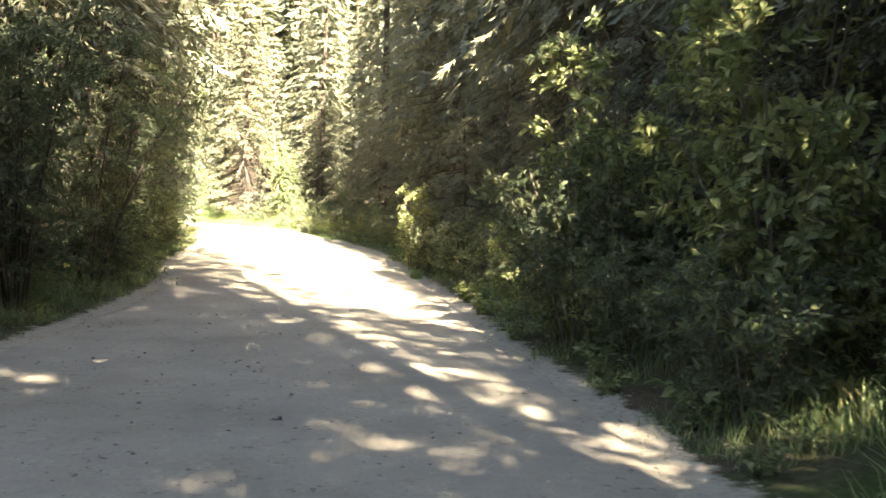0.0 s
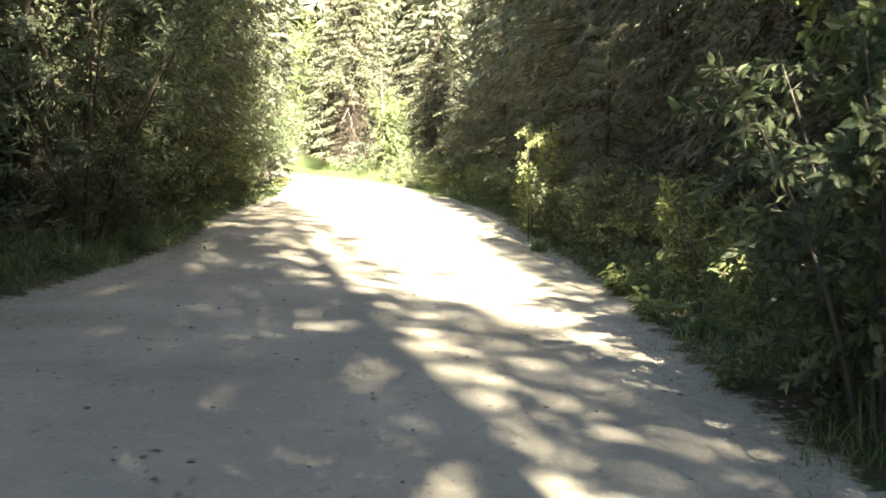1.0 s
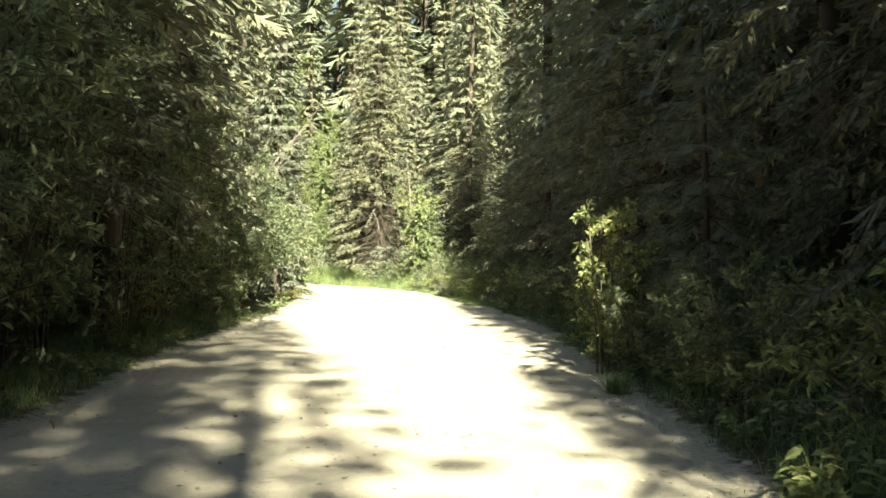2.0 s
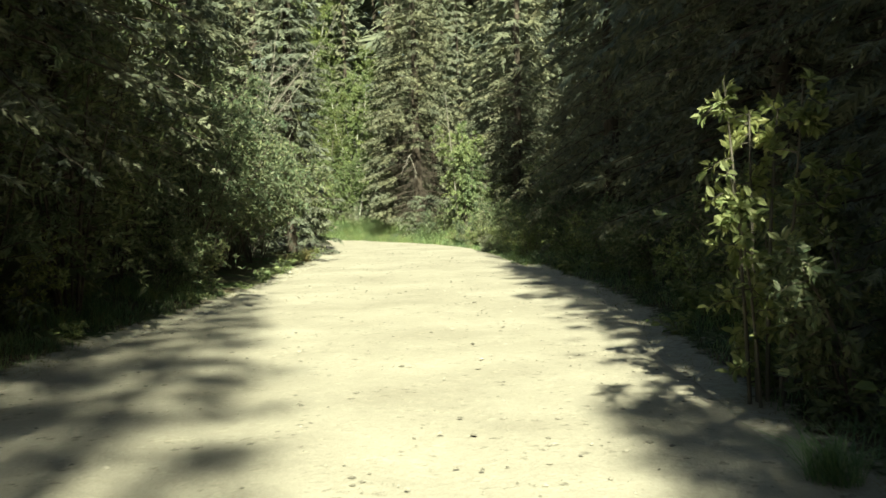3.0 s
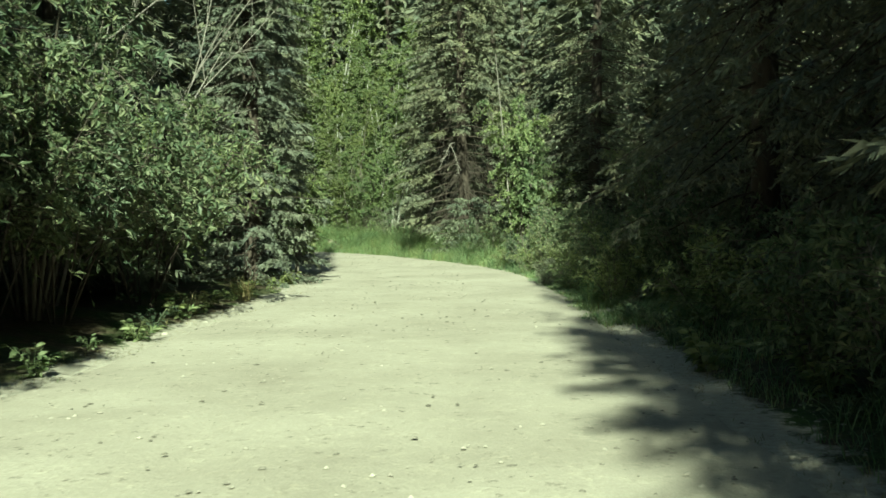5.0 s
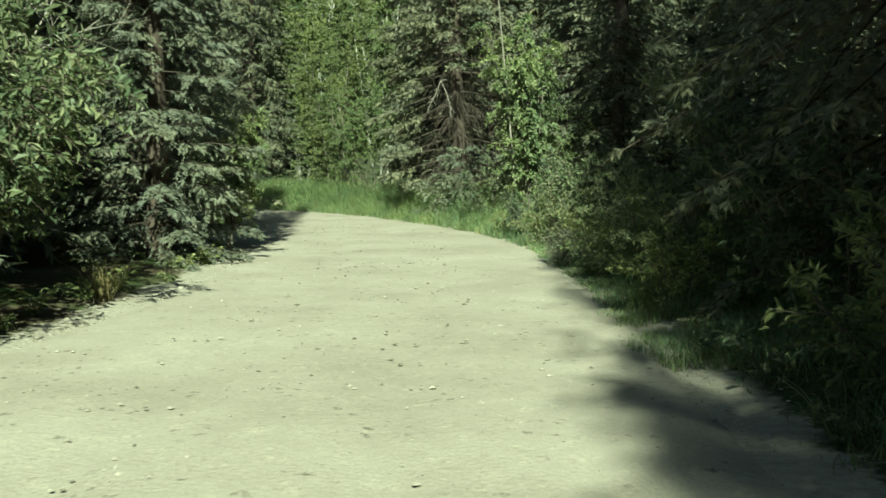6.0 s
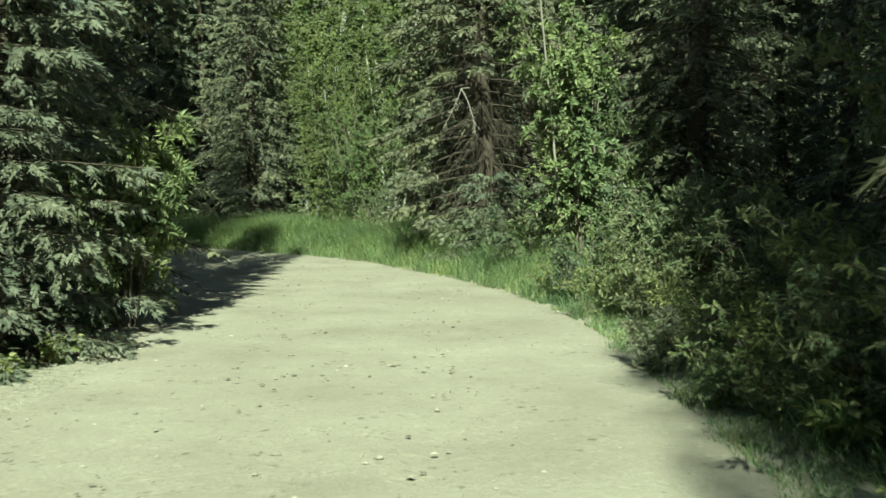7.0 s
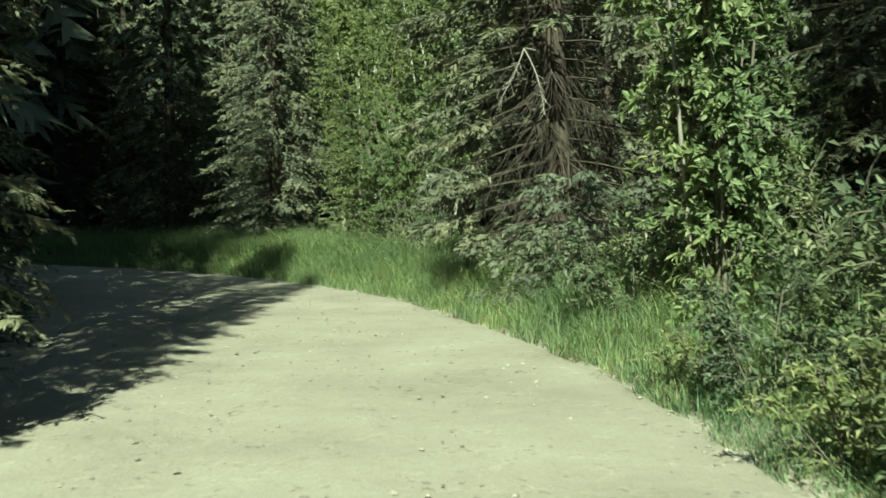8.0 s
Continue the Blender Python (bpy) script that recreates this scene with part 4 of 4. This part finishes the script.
for fork in (((-10.4, 42.6, 1.2), (-9.85, 42.45, 1.42)), ((-10.5, 42.4, 0.95), (-9.9, 42.3, 1.0)), ((-10.7, 42.2, 0.75), (-10.2, 42.1, 1.05))):
    stick([(-11.4, 43.1, -0.05), (-11.2, 42.9, 0.55), *fork], 0.016, "bleached bare dead branch under the shrubs", M_DEAD)


def dandelion(x, y, tall):
    """A thin stalk with a small yellow head of pointed rays."""
    plant = thing("flower", "small yellow flower in the tall grass", "flower")
    part("stem", [(*tube(np.array([[0, 0, -0.03], [0.02, 0, tall * 0.6], [0.01, 0.02, tall]]), [0.004, 0.003, 0.003], 4), M_GRASS)], plant)
    turn = np.linspace(0, 6.283, 16, endpoint=False)
    way = np.stack([np.cos(turn), np.sin(turn), 0.5 + 0.3 * np.cos(3 * turn)], -1)
    at = np.tile([0.01, 0.02, tall], (16, 1))
    part("head", [(*leaves(at, way, np.tile([0, 0, 1.0], (16, 1)), np.full(16, 0.035), np.full(16, 0.016)), M_YELLOW)], plant, "yellow flower head")
    set_down(plant, x, y, 0, 0.0)


dandelion(-21.6, 73.0, 0.95)
dandelion(-19.2, 70.4, 0.6)


def grass(name, label, count, box, near, far, tall, mats, wide, side=0, patchy=0.0, slow=0.8):
    """Grass blades at random between near and far metres from the road's edge."""
    r = np.random.default_rng(len(name) + count)
    x, y = r.uniform(box[0], box[2], count), r.uniform(box[1], box[3], count)
    d, s = beside(x, y)
    keep = (d > near + 0.12 * wavy(x, y, 0.5)) & (d < far) & ((s == side) | (side == 0)) & (wavy(x, y, 0.9, 1.0) > patchy - 1 + 0.2 * r.random(count))
    x, y, d = x[keep], y[keep], d[keep]
    h = tall * np.clip(0.3 + 0.75 * (d - near) / slow, 0.3, 1.0) * r.uniform(0.5, 1.15, len(x)) * (0.85 + 0.25 * wavy(x, y, 0.8))
    pick = r.random(len(x)) < 0.88
    pieces = [(*blades(x[k], y[k], h[k], r, wide), mat) for k, mat in zip((pick, ~pick), mats)]
    tagged(part(name, pieces), label, "grass", kind="stuff")


grass("bend_grass", "tall bright green grass outside the bend", 460000, (-34, 56.5, -6, 84), -0.3, 6.0, 0.98, (M_GRASS, M_DRY), 0.0044, side=1, slow=1.9)
grass("road_fringe", "short dry grass creeping over the road's outer edge", 130000, (-30, 44, -2, 78), -0.62, 0.3, 0.13, (M_DRY, M_GRASS), 0.0032, side=1, patchy=0.6)
grass("inner_fringe", "short dry grass along the road's inner edge", 90000, (-16, 4, -3, 58), -0.4, 0.3, 0.11, (M_DRY, M_GRASS), 0.0032, side=-1, patchy=0.7)
grass("verge_grass", "uneven green grass along the outer verge", 150000, (-8, 4, 5, 58), 0.12, 1.7, 0.5, (M_GRASS, M_DRY), 0.0038, side=1, patchy=0.7)
grass("outer_fringe", "short dry grass and sprouts over the road's shaded edge", 90000, (-6, 3, 4, 46), -0.42, 0.3, 0.1, (M_DRY, M_GRASS), 0.0032, side=1, patchy=0.62)
grass("shade_grass", "green grass and litter on the shaded outer verge", 110000, (-10, 44, -3, 58), -0.35, 1.6, 0.32, (M_GRASS, M_DRY), 0.0038, side=1, patchy=0.4, slow=1.2)
grass("inner_grass", "uneven green grass along the inner verge", 130000, (-12, 4, -3, 36), 0.15, 1.6, 0.4, (M_GRASS, M_DRY), 0.0038, side=-1, patchy=0.7)


# ---------------------------------------------------------------- stones
def pebbles(x, y, size, rng, top):
    """Small uneven stones, half sunk."""
    n = len(x)
    corner = np.array([[1, 0, 0], [0, 1, 0], [-1, 0, 0], [0, -1, 0], [0, 0, 0.8], [0, 0, -0.6]], float)
    p = corner[None] * rng.uniform(0.6, 1.25, (n, 6, 3))
    turn = rng.uniform(0, 6.283, n)
    c, s = np.cos(turn)[:, None], np.sin(turn)[:, None]
    p = np.stack([p[..., 0] * c - p[..., 1] * s, p[..., 0] * s + p[..., 1] * c, p[..., 2] * 0.5], -1) * size[:, None, None]
    p += np.stack([x, y, top + 0.05 * size], -1)[:, None]
    k = 6 * np.arange(n)[:, None]
    quads = [[0, 1, 4], [1, 2, 4], [2, 3, 4], [3, 0, 4], [1, 0, 5], [2, 1, 5], [3, 2, 5], [0, 3, 5]]
    return p.reshape(-1, 3), np.concatenate([k + q for q in quads])


def road_top(x, y):
    p = np.stack([x, y], -1)
    far = np.hypot(p[:, None, 0] - ROAD[None, :, 0], p[:, None, 1] - ROAD[None, :, 1])
    k = far.argmin(1)
    across = np.clip(far[np.arange(len(k)), k] / (ROAD[k, 2] / 2 + worn(ROAD[k, 1])), 0, 1)
    return np.maximum(road_height(y) + 0.05 * (1 - across**2) - 0.22 * np.clip((across - 0.88) / 0.12, 0, 1) ** 1.5, land(x, y))


r = np.random.default_rng(3)
x, y = r.uniform(-22, 3, 170000), r.uniform(3, 72, 170000)
d, s = beside(x, y)
patch = np.clip(2.2 * wavy(x, y, 0.9, 2.0) * wavy(x, y, 0.31, 6.0) + 0.25, 0.03, 1.0)
keep = (d < 0.45) & (d > -6) & (r.random(len(x)) < patch + 0.5 * np.clip(d + 0.7, 0, 1))
x, y = x[keep], y[keep]
tagged(part("gravel", [(*pebbles(x, y, 0.006 + 0.026 * r.random(len(x)) ** 5, r, road_top(x, y)), M_STONE)]), "loose pale gravel scattered over the road", "gravel", kind="stuff")


def stone(seed):
    rr = np.random.default_rng(seed)
    bm = bmesh.new()
    bmesh.ops.create_icosphere(bm, subdivisions=2, radius=0.07)
    for v in bm.verts:
        v.co *= 1 + 0.28 * noise.noise(v.co * 14 + Vector((seed, 0, 0)))
        v.co.z *= 0.62
    mesh = bpy.data.meshes.new("stone")
    bm.to_mesh(mesh)
    bm.free()
    mesh.materials.append(M_STONE)
    return tagged(new("stone", mesh), "pale rough stone lying on the road's edge", "stone")


rng = np.random.default_rng(23)
stones = [stone(k) for k in range(3)]
placed(stones, strip(rng, -1, 12, 56, -0.25, 0.35, 1.1)[:26] + strip(rng, 1, 12, 60, -0.1, 0.3, 1.9)[:14], rng, "stones of the road's edge", sink=0.0, lo=0.25, hi=0.8)
removed(stones)
